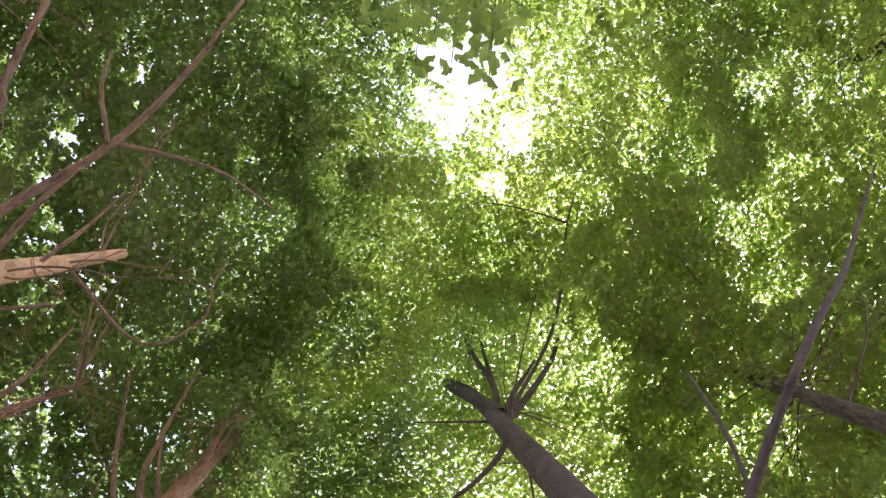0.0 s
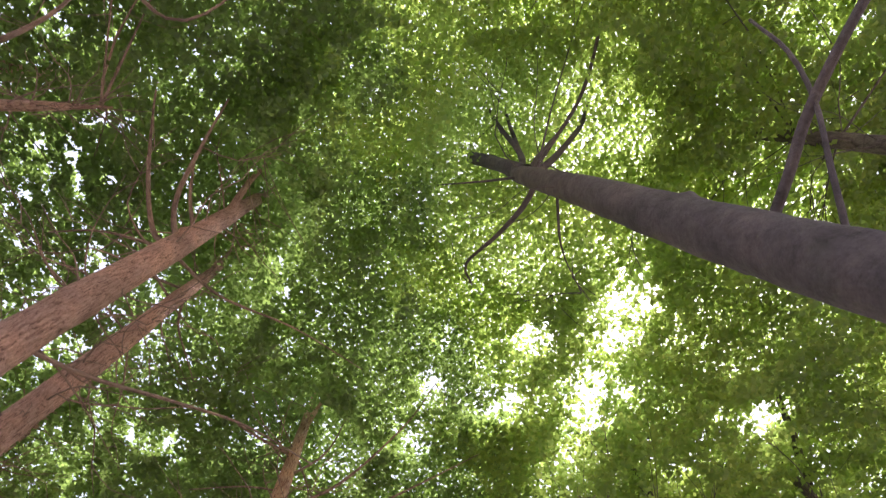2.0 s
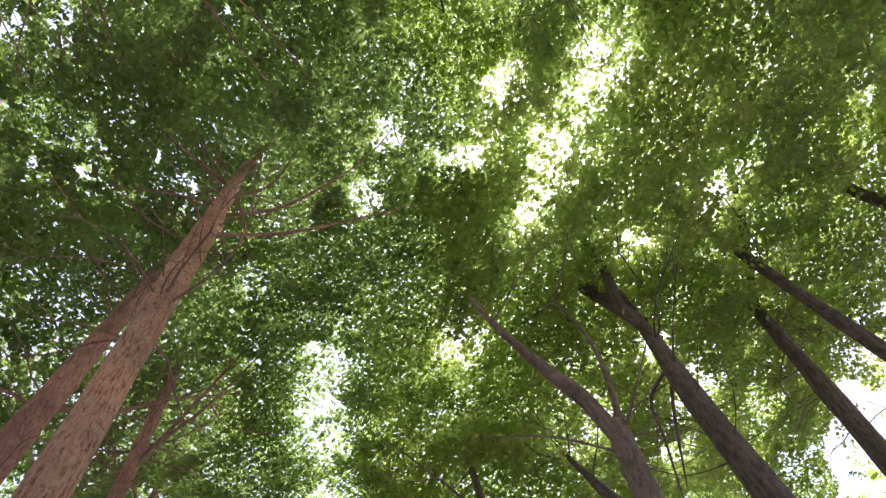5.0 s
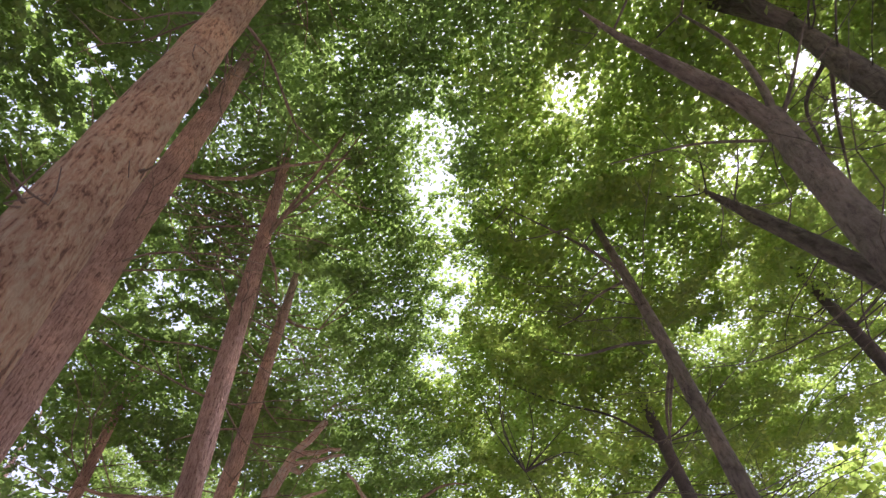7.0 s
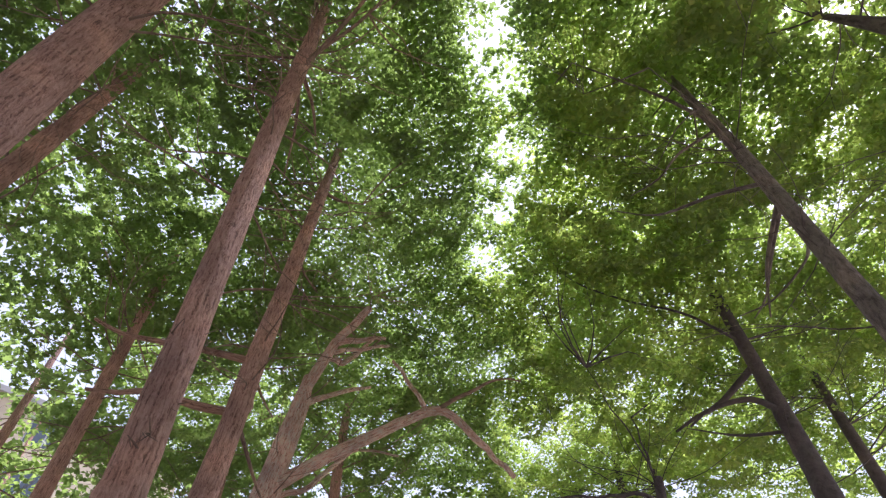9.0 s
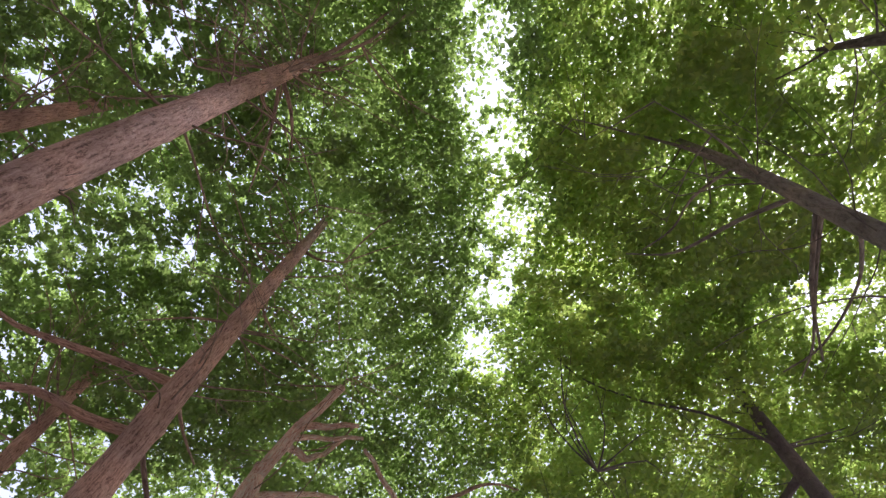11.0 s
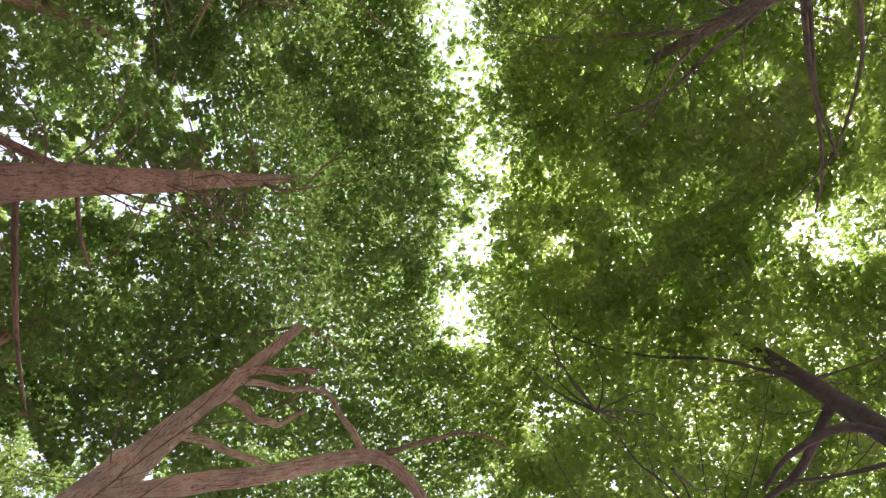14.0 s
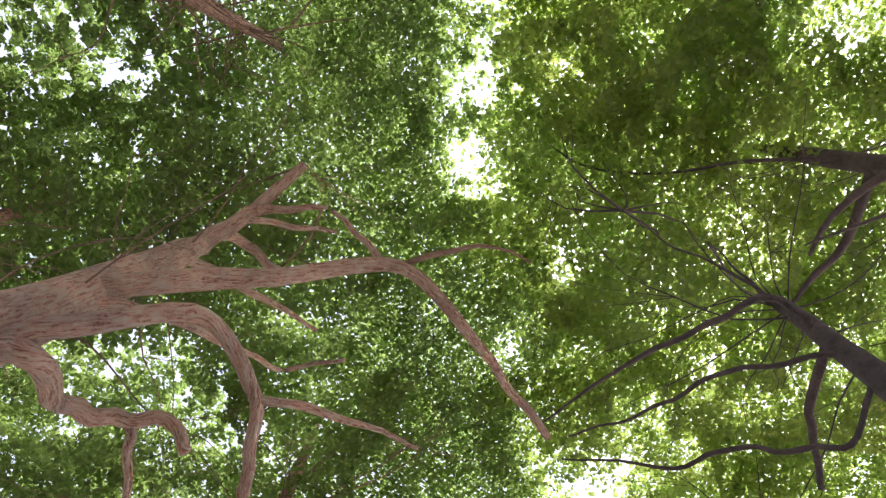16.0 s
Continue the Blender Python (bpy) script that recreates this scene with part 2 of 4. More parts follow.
def leaves(rng, origin, way, length, count, size, fan=False):
    """Leaf blades set along twigs. origin, way: n x 3; returns n * count blades of four corners each."""
    n = len(origin)
    up = np.array([0, 0, 1.0]) + rng.normal(0, 0.35, (n, 3))
    side = np.cross(way, up)
    side /= np.linalg.norm(side, axis=1)[:, None] + 1e-9
    j = np.arange(count)
    along = (j + rng.uniform(-0.5, 0.5, (n, count))) / count
    sign = np.where(j % 2, 1.0, -1.0)[None, :, None]
    pos = origin[:, None] + way[:, None] * (along * length[:, None])[..., None] + rng.normal(0, 0.03, (n, count, 3))
    pos[..., 2] -= 0.12 * along ** 2 * length[:, None]
    d = way[:, None] * 0.55 + side[:, None] * sign * 0.85 + rng.normal(0, 0.38, (n, count, 3))
    d /= np.linalg.norm(d, axis=2)[..., None]
    nor = np.array([0, 0, 1.0]) + rng.normal(0, 0.5, (n, count, 3))
    s = np.cross(d, nor)
    s /= np.linalg.norm(s, axis=2)[..., None] + 1e-9
    nor = np.cross(s, d)
    ln = size[:, None] * rng.uniform(0.6, 1.25, (n, count))
    wd = ln * rng.uniform(0.28, 0.42, (n, count)) * (1.5 if fan else 1)
    belly = 0.72 if fan else 0.45
    mid = pos + d * (ln * belly)[..., None]
    fold = nor * (wd * 0.35)[..., None]
    quad = np.stack([pos, mid + s * wd[..., None] + fold, pos + d * ln[..., None], mid - s * wd[..., None] + fold], 2)
    return quad.reshape(-1, 4, 3)

# ---- ground ----
def ground_material():
    m, n, l, b = mat("leaf_litter")
    tc, a, c = n.new("ShaderNodeTexCoord"), n.new("ShaderNodeTexNoise"), n.new("ShaderNodeTexVoronoi")
    a.inputs["Scale"].default_value, a.inputs["Detail"].default_value = 0.6, 8
    c.inputs["Scale"].default_value = 16
    l.new(tc.outputs["Object"], a.inputs["Vector"]), l.new(tc.outputs["Object"], c.inputs["Vector"])
    # unseen ground, paled to bounce light up onto trunks and leaves
    r1, r2 = ramp(n, [(0.3, (0.3, 0.26, 0.21)), (0.7, (0.48, 0.43, 0.36))]), ramp(n, [(0.0, (0.6, 0.55, 0.5)), (1.0, (1.2, 1.1, 1.0))])
    l.new(a.outputs["Fac"], r1.inputs[0]), l.new(c.outputs["Color"], r2.inputs[0])
    mx, bp = n.new("ShaderNodeMixRGB"), n.new("ShaderNodeBump")
    mx.blend_type, mx.inputs[0].default_value = "MULTIPLY", 1
    l.new(r1.outputs[0], mx.inputs[1]), l.new(r2.outputs[0], mx.inputs[2]), l.new(mx.outputs[0], b.inputs["Base Color"])
    bp.inputs["Distance"].default_value = 0.02
    l.new(c.outputs["Distance"], bp.inputs["Height"]), l.new(bp.outputs[0], b.inputs["Normal"])
    b.inputs["Roughness"].default_value = 0.95
    return m


def ground_sheet():
    """One sheet to the horizon: fine and gently uneven under the trees, coarse far away."""
    edge = np.concatenate([[-600, -200, -80], np.linspace(-40, 60, 101), [100, 220, 620]])
    gx, gy = np.meshgrid(edge, edge, indexing="ij")
    gz = np.array([[noise.noise((x * 0.25, y * 0.25, 3.0)) * 0.06 - 0.05 for y in edge] for x in edge])
    k = len(edge)
    i = np.arange((k - 1) * k).reshape(k - 1, k)[:, :-1].ravel()
    return np.stack([gx, gy, gz], 2).reshape(-1, 3).tolist(), np.stack([i, i + k, i + k + 1, i + 1], 1).tolist()


tagged(link_mesh("ground", *ground_sheet(), ground_material()), "unseen trodden earth with leaf litter under trees, paled to bounce light", "ground", kind="structure")

# ---- the trees ----
T = {}


def stem(key, name, x, y, lx, ly, top, r_low, r_mid, material, leaf, label, detail=0, reach=3.0, sides=20, bend=0.0, tip=0.03):
    """A standing trunk from its foot, its lean per metre, its height and its girth at the foot, at 9 m and at the tip."""
    zs = [z for z in (-0.15, 0.35, 3, 6, 9, 12) if z < top - 0.4] + [top]
    axis = [(x + lx * z + bend * math.sin(z * 0.9 + y), y + ly * z + bend * math.cos(z * 0.7 + x), z) for z in zs]
    girth = [np.interp(z, (-0.15, 0.35, 3, 6, 9, 12), (r_low * 1.35, r_low * 1.1, r_low * 1.03, r_low, r_mid, r_mid * 0.75)) for z in zs[:-1]] + [tip]
    line, s = smooth_line(axis, 0.3)
    T[key] = Tree(name, axis, np.interp(line[:, 2], zs, girth), material, leaf, label, detail, reach, sides)


CON = "tall conifer with a straight red-brown furrowed trunk"
BRD = "slender broadleaf tree with a dark grey trunk"
stem("L0", "conifer_tree", -4.102, 1.450, 0.042, -0.077, 9.3, 0.135, 0.1, PALE_BARK, NEEDLE_LEAF, "conifer with a pale peeling pinkish trunk and bare lower branches", 6, 3.0, tip=0.06)
stem("L0B", "conifer_tree", -4.85, 2.7, 0.025, 0.004, 10.6, 0.09, 0.06, RED_BARK, NEEDLE_LEAF, "slender conifer with a thicket of bare pinkish dead branches", 4, 2.4, 14, tip=0.012)
stem("L1", "conifer_tree", -3.558, 4.777, 0.037, -0.041, 16.5, 0.19, 0.178, RED_BARK, NEEDLE_LEAF, CON + " and forked crown", 8, 3.0, 28)
stem("L2", "conifer_tree", -3.389, 5.379, -0.027, 0.025, 16, 0.15, 0.142, RED_BARK, NEEDLE_LEAF, CON + " beside another", 6, 2.8, 24)
stem("L3", "conifer_tree", -1.49, 8.62, -0.018, 0.015, 16.5, 0.138, 0.158, LIT_PLATED_BARK, NEEDLE_LEAF, CON + " with plated bark", 10, 3.0, 40)
stem("L4", "conifer_tree", -3.81, 11.854, 0.054, -0.044, 16.5, 0.19, 0.195, RED_BARK, NEEDLE_LEAF, CON + " and few side branches", 8, 3.0, 32)
stem("L5", "conifer_tree", -2.274, 13.033, -0.009, 0.002, 15.5, 0.13, 0.128, RED_BARK, NEEDLE_LEAF, CON + " and whip-like branches", 8, 2.8, 28)
stem("L6", "conifer_tree", -3.192, 15.709, 0.050, 0.054, 15.8, 0.15, 0.132, RED_BARK, NEEDLE_LEAF, CON + " and drooping limbs", 8, 3.0, 32, tip=0.05)
stem("B0", "conifer_tree", -6.9, 2.2, 0.03, 0.02, 15, 0.15, 0.13, RED_BARK, NEEDLE_LEAF, CON + " in the second row", 0, 3.2, 14)
stem("B2", "conifer_tree", -6.6, 8.3, 0.02, 0.03, 15, 0.14, 0.12, RED_BARK, NEEDLE_LEAF, CON + " in the second row", 0, 3.2, 14)
stem("B1", "conifer_tree", -6.03, 13.24, 0.040, 0.055, 15, 0.15, 0.135, RED_BARK, NEEDLE_LEAF, CON + " in the second row", 0, 3.2, 16)
stem("B3", "conifer_tree", -6.8, 19.0, 0.02, 0.0, 15, 0.15, 0.13, RED_BARK, NEEDLE_LEAF, CON + " in the second row", 0, 3.2, 14)
stem("B4", "conifer_tree", -6.4, 25.5, 0.02, 0.0, 15.5, 0.16, 0.14, RED_BARK, NEEDLE_LEAF, CON + " in the second row", 0, 3.4, 14)
stem("F1", "conifer_tree", -3.0, 24.2, 0.02, 0.01, 15, 0.17, 0.15, RED_BARK, NEEDLE_LEAF, CON + " along the row", 0, 3.2, 14)
stem("F2", "conifer_tree", -2.7, 29.5, 0.01, 0.02, 15.5, 0.17, 0.15, RED_BARK, NEEDLE_LEAF, CON + " along the row", 0, 3.4, 14)
stem("F3", "conifer_tree", -2.9, 35.5, 0.02, 0.0, 16, 0.18, 0.15, RED_BARK, NEEDLE_LEAF, CON + " along the row", 0, 3.6, 12)
stem("P0", "conifer_tree", -4.2, -6.4, 0.02, 0.02, 14.5, 0.16, 0.14, RED_BARK, NEEDLE_LEAF, CON + " behind", 0, 3.0, 14)
stem("P1", "conifer_tree", -7.6, -3.4, 0.02, 0.02, 14.5, 0.15, 0.13, RED_BARK, NEEDLE_LEAF, CON + " in the second row", 0, 3.0, 14)
for k, (x, y) in enumerate(((-10.4, 3.5), (-10.8, 10.0), (-10.2, 16.5), (-10.7, 22.5), (-10.0, 29.0), (-9.4, 36.0), (-14.0, 20.0), (-14.2, 28.0))):
    stem("C%d" % k, "conifer_tree", x, y, 0.01 * (k % 3), 0.01, 14.5 + 0.3 * (k % 4), 0.15, 0.13, RED_BARK, NEEDLE_LEAF, CON + " deeper in the wood", 0, 3.4, 12)
stem("L8", "gnarled_tree", -4.076, 19.363, 0.125, 0.009, 9.6, 0.29, 0.175, OLD_BARK, NEEDLE_LEAF, "old gnarled tree with thick fissured trunk and crooked limbs", 14, 3.4, 40, 0.03, tip=0.11)
stem("D1", "ginkgo_tree", 2.739, 2.408, -0.087, 0.046, 12.3, 0.232, 0.2, DARK_BARK, BROAD_LEAF, "large ginkgo tree with a smooth grey trunk forking high up", 10, 3.6, 40, tip=0.16)
stem("R1", "broadleaf_tree", 7.53, 1.638, -0.145, 0.003, 15, 0.16, 0.145, BLACK_BARK, BROAD_LEAF, "leaning " + BRD, 2, 3.2, 16)
stem("R3", "broadleaf_tree", 6.149, 9.847, 0.247, -0.045, 16, 0.17, 0.165, BLACK_BARK, BROAD_LEAF, "leaning " + BRD, 2, 3.2, 16)
stem("R2", "broadleaf_tree", 5.173, 10.136, 0.061, -0.056, 12.2, 0.215, 0.18, BLACK_BARK, BROAD_LEAF, "big dark tree with a nearly black forking trunk", 8, 3.6, 28, 0.03, tip=0.05)
stem("R2B", "broadleaf_tree", 4.087, 11.007, 0.029, -0.111, 8.3, 0.185, 0.16, GREY_BARK, BROAD_LEAF, "big tree with a grey-brown trunk and arching limbs", 8, 3.4, 28, 0.04, tip=0.15)
stem("R5", "broadleaf_tree", 6.886, 10.101, -0.166, 0.211, 10.7, 0.165, 0.12, BLACK_BARK, BROAD_LEAF, "leaning " + BRD, 3, 3.0, 20)
stem("R6", "broadleaf_tree", 8.0, 8.5, 0.01, -0.03, 14, 0.14, 0.12, BLACK_BARK, BROAD_LEAF, BRD + " in the second row", 2, 3.0, 16)
stem("Ra", "broadleaf_tree", 3.961, 13.577, 0.007, 0.038, 13.2, 0.12, 0.1, GREY_BARK, BROAD_LEAF, BRD + " and fine bare branches", 5, 3.2, 24, 0.03)
stem("Rb", "broadleaf_tree", 6.476, 19.155, -0.022, -0.010, 13.2, 0.23, 0.16, DARK_BARK, BROAD_LEAF, "broadleaf tree with a mossy dark forking trunk", 6, 3.4, 24, 0.05)
stem("Rc", "broadleaf_tree", 3.360, 20.550, 0.081, -0.022, 7.95, 0.13, 0.095, DARK_BARK, BROAD_LEAF, "spreading broadleaf tree with low crooked dark limbs", 6, 3.2, 24, 0.04, tip=0.085)
stem("Q0", "broadleaf_tree", 2.6, -8.6, 0.01, 0.0, 13.5, 0.2, 0.17, DARK_BARK, BROAD_LEAF, BRD + " behind", 0, 3.2, 14)
stem("Q1", "broadleaf_tree", 7.6, -4.6, 0.0, 0.02, 14, 0.18, 0.15, DARK_BARK, BROAD_LEAF, BRD + " in the second row", 0, 3.2, 14)
stem("Q2", "broadleaf_tree", 9.6, 6.4, 0.02, 0.0, 14, 0.18, 0.15, BLACK_BARK, BROAD_LEAF, BRD + " in the second row", 0, 3.2, 14)
stem("Q3", "broadleaf_tree", 9.3, 15.2, 0.0, 0.02, 14, 0.18, 0.15, DARK_BARK, BROAD_LEAF, BRD + " in the second row", 0, 3.2, 14)
stem("Q4", "broadleaf_tree", 9.8, 22.0, 0.0, 0.0, 14, 0.18, 0.15, DARK_BARK, BROAD_LEAF, BRD + " in the second row", 0, 3.4, 14)
stem("Q5", "broadleaf_tree", 5.4, 27.0, 0.02, 0.0, 14, 0.18, 0.15, DARK_BARK, BROAD_LEAF, BRD + " further along the walk", 0, 3.4, 14)
stem("Q6", "broadleaf_tree", 4.6, 33.5, 0.0, 0.0, 14.5, 0.18, 0.15, DARK_BARK, BROAD_LEAF, BRD + " further along the walk", 0, 3.6, 12)

# limbs that stand out against the leaves: girth at root and tip, then the line they follow
T["D1"].limb(0.15, 0.125, (1.72, 2.95, 12.0), (1.45, 2.94, 13.1), (0.96, 2.94, 14.27))
T["D1"].limb(0.06, 0.03, (1.7, 2.96, 12.1), (1.74, 2.65, 13.0), (1.31, 2.16, 13.9), (1.03, 1.74, 14.4))
T["D1"].limb(0.04, 0.015, (1.74, 2.65, 13.0), (1.55, 2.09, 14.0), (1.47, 1.66, 14.6), (1.2, 1.1, 15.3), fork=True)
T["D1"].limb(0.065, 0.03, (1.75, 2.94, 11.7), (2.15, 2.73, 12.3), (2.53, 2.35, 12.8), (2.87, 1.88, 13.3), (3.05, 1.2, 13.8))
T["D1"].limb(0.05, 0.025, (1.74, 2.95, 11.9), (2.02, 2.61, 12.5), (2.51, 2.08, 13.3))
T["D1"].limb(0.045, 0.018, (1.77, 2.93, 11.1), (1.66, 3.41, 11.3), (1.38, 4.02, 11.7), (0.99, 4.75, 12.3), (1.2, 5.2, 12.6))
T["D1"].limb(0.026, 0.01, (1.72, 2.95, 11.8), (1.1, 3.2, 12.4), (0.29, 3.45, 12.9))
T["D1"].limb(0.038, 0.015, (2.26, 2.62, 5.45), (2.36, 2.2, 5.55), (2.52, 1.65, 5.75), (2.88, 0.68, 5.95), (3.35, 0.3, 6.45), (3.9, -0.1, 7.0), (4.5, -0.7, 7.7), (5.2, -1.5, 8.5))
T["D1"].limb(0.02, 0.015, (2.34, 2.58, 4.7), (2.4, 2.1, 5.2), (2.52, 1.66, 5.75), (2.5, 1.3, 6.2), (2.45, 1.0, 6.8))
T["D1"].limb(0.02, 0.008, (1.86, 2.87, 10.1), (2.2, 3.84, 10.47), (2.7, 4.55, 10.65))
T["D1"].limb(0.035, 0.012, (1.75, 2.94, 11.7), (2.5, 1.57, 12.4), (2.6, 0.5, 12.3), (2.57, -0.6, 12.4), (2.8, -1.4, 12.8))
T["L8"].limb(0.11, 0.055, (-2.95, 19.42, 7.3), (-1.57, 19.69, 8.4), (-0.2, 19.85, 9.2), (0.65, 20.95, 9.2), (1.07, 21.74, 9.25), (1.59, 22.53, 9.3))
T["L8"].limb(0.05, 0.03, (-0.45, 19.8, 9.05), (-0.85, 19.42, 9.5), (-1.17, 19.17, 9.85), fork=True)
T["L8"].limb(0.04, 0.016, (-0.2, 19.85, 9.2), (0.5, 19.8, 9.6), (1.0, 19.85, 9.95), (1.6, 20.2, 10.2), fork=True)
T["L8"].limb(0.095, 0.06, (-3.15, 19.42, 5.9), (-2.69, 19.45, 6.2), (-1.9, 19.63, 6.9), (-1.59, 20.57, 7.0), (-1.68, 21.0, 6.85), (-1.76, 21.43, 6.7))
T["L8"].limb(0.045, 0.022, (-1.59, 20.57, 7.0), (-0.88, 20.99, 7.3), (-0.12, 21.58, 7.6), fork=True)
T["L8"].limb(0.1, 0.06, (-3.2, 19.45, 5.75), (-2.87, 19.62, 5.95), (-3.06, 20.14, 6.3), (-2.91, 20.4, 6.5), (-2.66, 20.57, 6.7), (-2.37, 20.62, 6.8), (-2.22, 20.92, 6.7))
T["L8"].limb(0.045, 0.03, (-2.67, 20.58, 6.68), (-2.71, 20.82, 6.6), (-2.7, 21.3, 6.35), fork=True)
T["L8"].limb(0.11, 0.07, (-2.92, 19.45, 9.3), (-2.62, 19.3, 9.85), (-2.37, 19.13, 10.34), (-2.02, 18.85, 10.5), (-1.68, 18.56, 10.75))
T["L8"].limb(0.065, 0.035, (-2.4, 19.15, 10.3), (-1.9, 19.18, 10.4), (-1.36, 19.2, 10.5), fork=True)
T["L8"].limb(0.05, 0.03, (-2.5, 19.22, 10.1), (-1.85, 19.45, 10.4), (-1.3, 19.6, 10.65), fork=True)
T["L8"].limb(0.075, 0.04, (-2.7, 19.36, 9.7), (-2.62, 19.57, 10.3), (-2.33, 20.03, 10.5), (-2.11, 20.41, 11.1), (-1.75, 20.3, 11.5), fork=True)
T["L8"].limb(0.06, 0.035, (-2.95, 19.45, 8.9), (-2.55, 20.1, 9.7), (-1.82, 21.2, 10.8))
T["L8"].limb(0.05, 0.025, (-3.15, 19.44, 7.0), (-2.61, 19.7, 7.3), (-2.3, 20.4, 8.2), (-1.99, 21.16, 9.1), (-1.04, 20.95, 8.8))
T["R2"].limb(0.13, 0.035, (5.84, 9.53, 10.9), (5.4, 9.6, 12.2), (4.78, 9.62, 13.6), (4.25, 9.35, 14.3))
T["R2"].limb(0.12, 0.04, (5.84, 9.53, 10.9), (5.49, 9.42, 11.3), (5.46, 9.07, 12.2), (5.05, 8.61, 13.2))
T["R2"].limb(0.07, 0.045, (5.68, 9.52, 11.2), (5.38, 9.6, 11.9), fork=True)
T["R2"].limb(0.03, 0.012, (5.76, 9.6, 9.63), (5.7, 10.35, 9.62), (6.1, 10.95, 9.43), (6.7, 11.96, 9.0))
T["R2"].limb(0.03, 0.012, (5.76, 9.6, 9.64), (5.9, 10.29, 9.25), (6.15, 11.2, 8.61))
T["R2B"].limb(0.115, 0.015, (4.31, 10.12, 8.0), (3.95, 9.95, 8.65), (3.3, 9.75, 9.2), (2.7, 9.55, 9.9), (2.35, 9.4, 10.5))
T["R2B"].limb(0.13, 0.05, (4.2, 10.55, 4.3), (4.5, 10.6, 5.4), (5.0, 10.8, 6.6), (5.4, 11.1, 7.8))
T["R2B"].limb(0.05, 0.02, (4.31, 10.12, 8.0), (4.5, 9.9, 9.0), (4.55, 9.7, 10.2), (4.3, 9.6, 11.4))
T["R2B"].limb(0.025, 0.01, (4.3, 10.1, 8.0), (4.6, 9.5, 8.6), (4.7, 9.0, 8.9))
T["R2B"].limb(0.02, 0.008, (4.3, 10.15, 7.8), (3.6, 10.6, 8.6), (2.9, 11.3, 9.4))
T["R3"].limb(0.08, 0.05, (9.2, 9.3, 12.3), (8.31, 7.6, 12.6), (7.5, 6.1, 13.0), (6.81, 4.56, 13.29))
T["Rc"].limb(0.019, 0.008, (4.0, 20.38, 7.8), (3.75, 20.1, 8.5), (3.3, 19.9, 9.3), (2.9, 19.5, 10.0))
T["L0"].limb(0.04, 0.016, (-3.6, 1.02, 5.3), (-3.15, 0.52, 5.7), (-3.02, 0.31, 5.9), (-2.48, -0.31, 6.24), (-2.15, -0.99, 6.6), (-1.9, -1.8, 7.0))
T["L0"].limb(0.018, 0.007, (-2.48, -0.31, 6.24), (-2.16, -0.29, 6.5), (-1.79, -0.22, 6.8), (-1.41, 0.03, 7.2), fork=True)
T["L0"].limb(0.018, 0.008, (-2.5, -0.29, 6.2), (-2.71, -0.76, 6.4), (-2.76, -1.09, 6.6), fork=True)
T["L0"].limb(0.038, 0.022, (-3.7, 1.05, 4.9), (-2.86, -0.23, 5.4), (-2.85, -0.47, 5.5), (-2.82, -0.79, 5.6), (-2.76, -1.14, 5.7))
T["L0"].limb(0.02, 0.01, (-3.75, 0.83, 8.1), (-2.9, 1.6, 8.2), (-2.31, 1.25, 8.4), (-2.32, 0.91, 8.5), (-2.23, 0.61, 8.7))
T["L0"].limb(0.022, 0.014, (-4.3, 1.3, 7.2), (-3.89, 1.26, 7.4), (-3.5, 1.2, 7.6))
T["L0"].limb(0.03, 0.012, (-3.8, 0.9, 6.9), (-3.6, 0.3, 7.2), (-3.4, -0.14, 7.5), (-3.2, -0.6, 7.9))
T["L0"].limb(0.025, 0.01, (-3.77, 0.86, 7.6), (-3.5, 0.4, 8.0), (-3.42, 0.0, 8.5))
T["L0B"].limb(0.03, 0.012, (-4.7, 2.7, 6.6), (-3.54, 1.94, 7.0), (-3.26, 1.38, 7.5))
T["L1"].limb(0.035, 0.014, (-3.2, 4.4, 9.5), (-3.53, 4.3, 9.7), (-3.73, 3.77, 9.9), (-3.86, 3.08, 10.2), (-3.9, 2.4, 10.4))
T["L1"].limb(0.04, 0.016, (-3.2, 4.4, 9.6), (-3.47, 3.9, 10.2), (-3.37, 3.14, 10.8), (-3.2, 2.4, 11.4))
T["L1"].limb(0.03, 0.014, (-3.18, 4.36, 10.2), (-3.49, 3.92, 10.8), (-3.6, 3.46, 11.2))
T["L1"].limb(0.06, 0.02, (-3.14, 4.31, 11.4), (-3.03, 3.75, 12.6), (-2.59, 3.12, 13.6))
T["L1"].limb(0.022, 0.01, (-3.21, 4.39, 9.4), (-4.12, 4.29, 9.5), (-4.77, 4.37, 9.4))
T["L1"].limb(0.02, 0.008, (-3.3, 4.52, 6.4), (-2.78, 4.91, 6.7), (-2.23, 5.33, 7.2), (-1.65, 5.86, 7.8), (-0.94, 6.63, 8.4))
T["L1"].limb(0.022, 0.008, (-3.21, 4.39, 9.4), (-2.76, 5.22, 10.2), (-1.74, 5.9, 11.0), (-0.62, 6.83, 11.8))
T["L2"].limb(0.02, 0.008, (-3.72, 5.7, 11.5), (-3.75, 6.2, 11.3), (-3.5, 6.7, 11.1), (-3.3, 7.0, 10.9))
T["L2"].limb(0.02, 0.008, (-3.68, 5.65, 10.8), (-4.1, 5.1, 10.9), (-4.4, 4.6, 10.9))
T["L2"].limb(0.035, 0.015, (-3.75, 5.7, 12.6), (-3.6, 5.4, 13.6), (-3.2, 5.1, 14.4))
T["L3"].limb(0.026, 0.008, (-1.71, 8.8, 11.9), (-2.53, 8.19, 11.6), (-3.48, 7.45, 11.4), (-4.16, 6.84, 11.2))
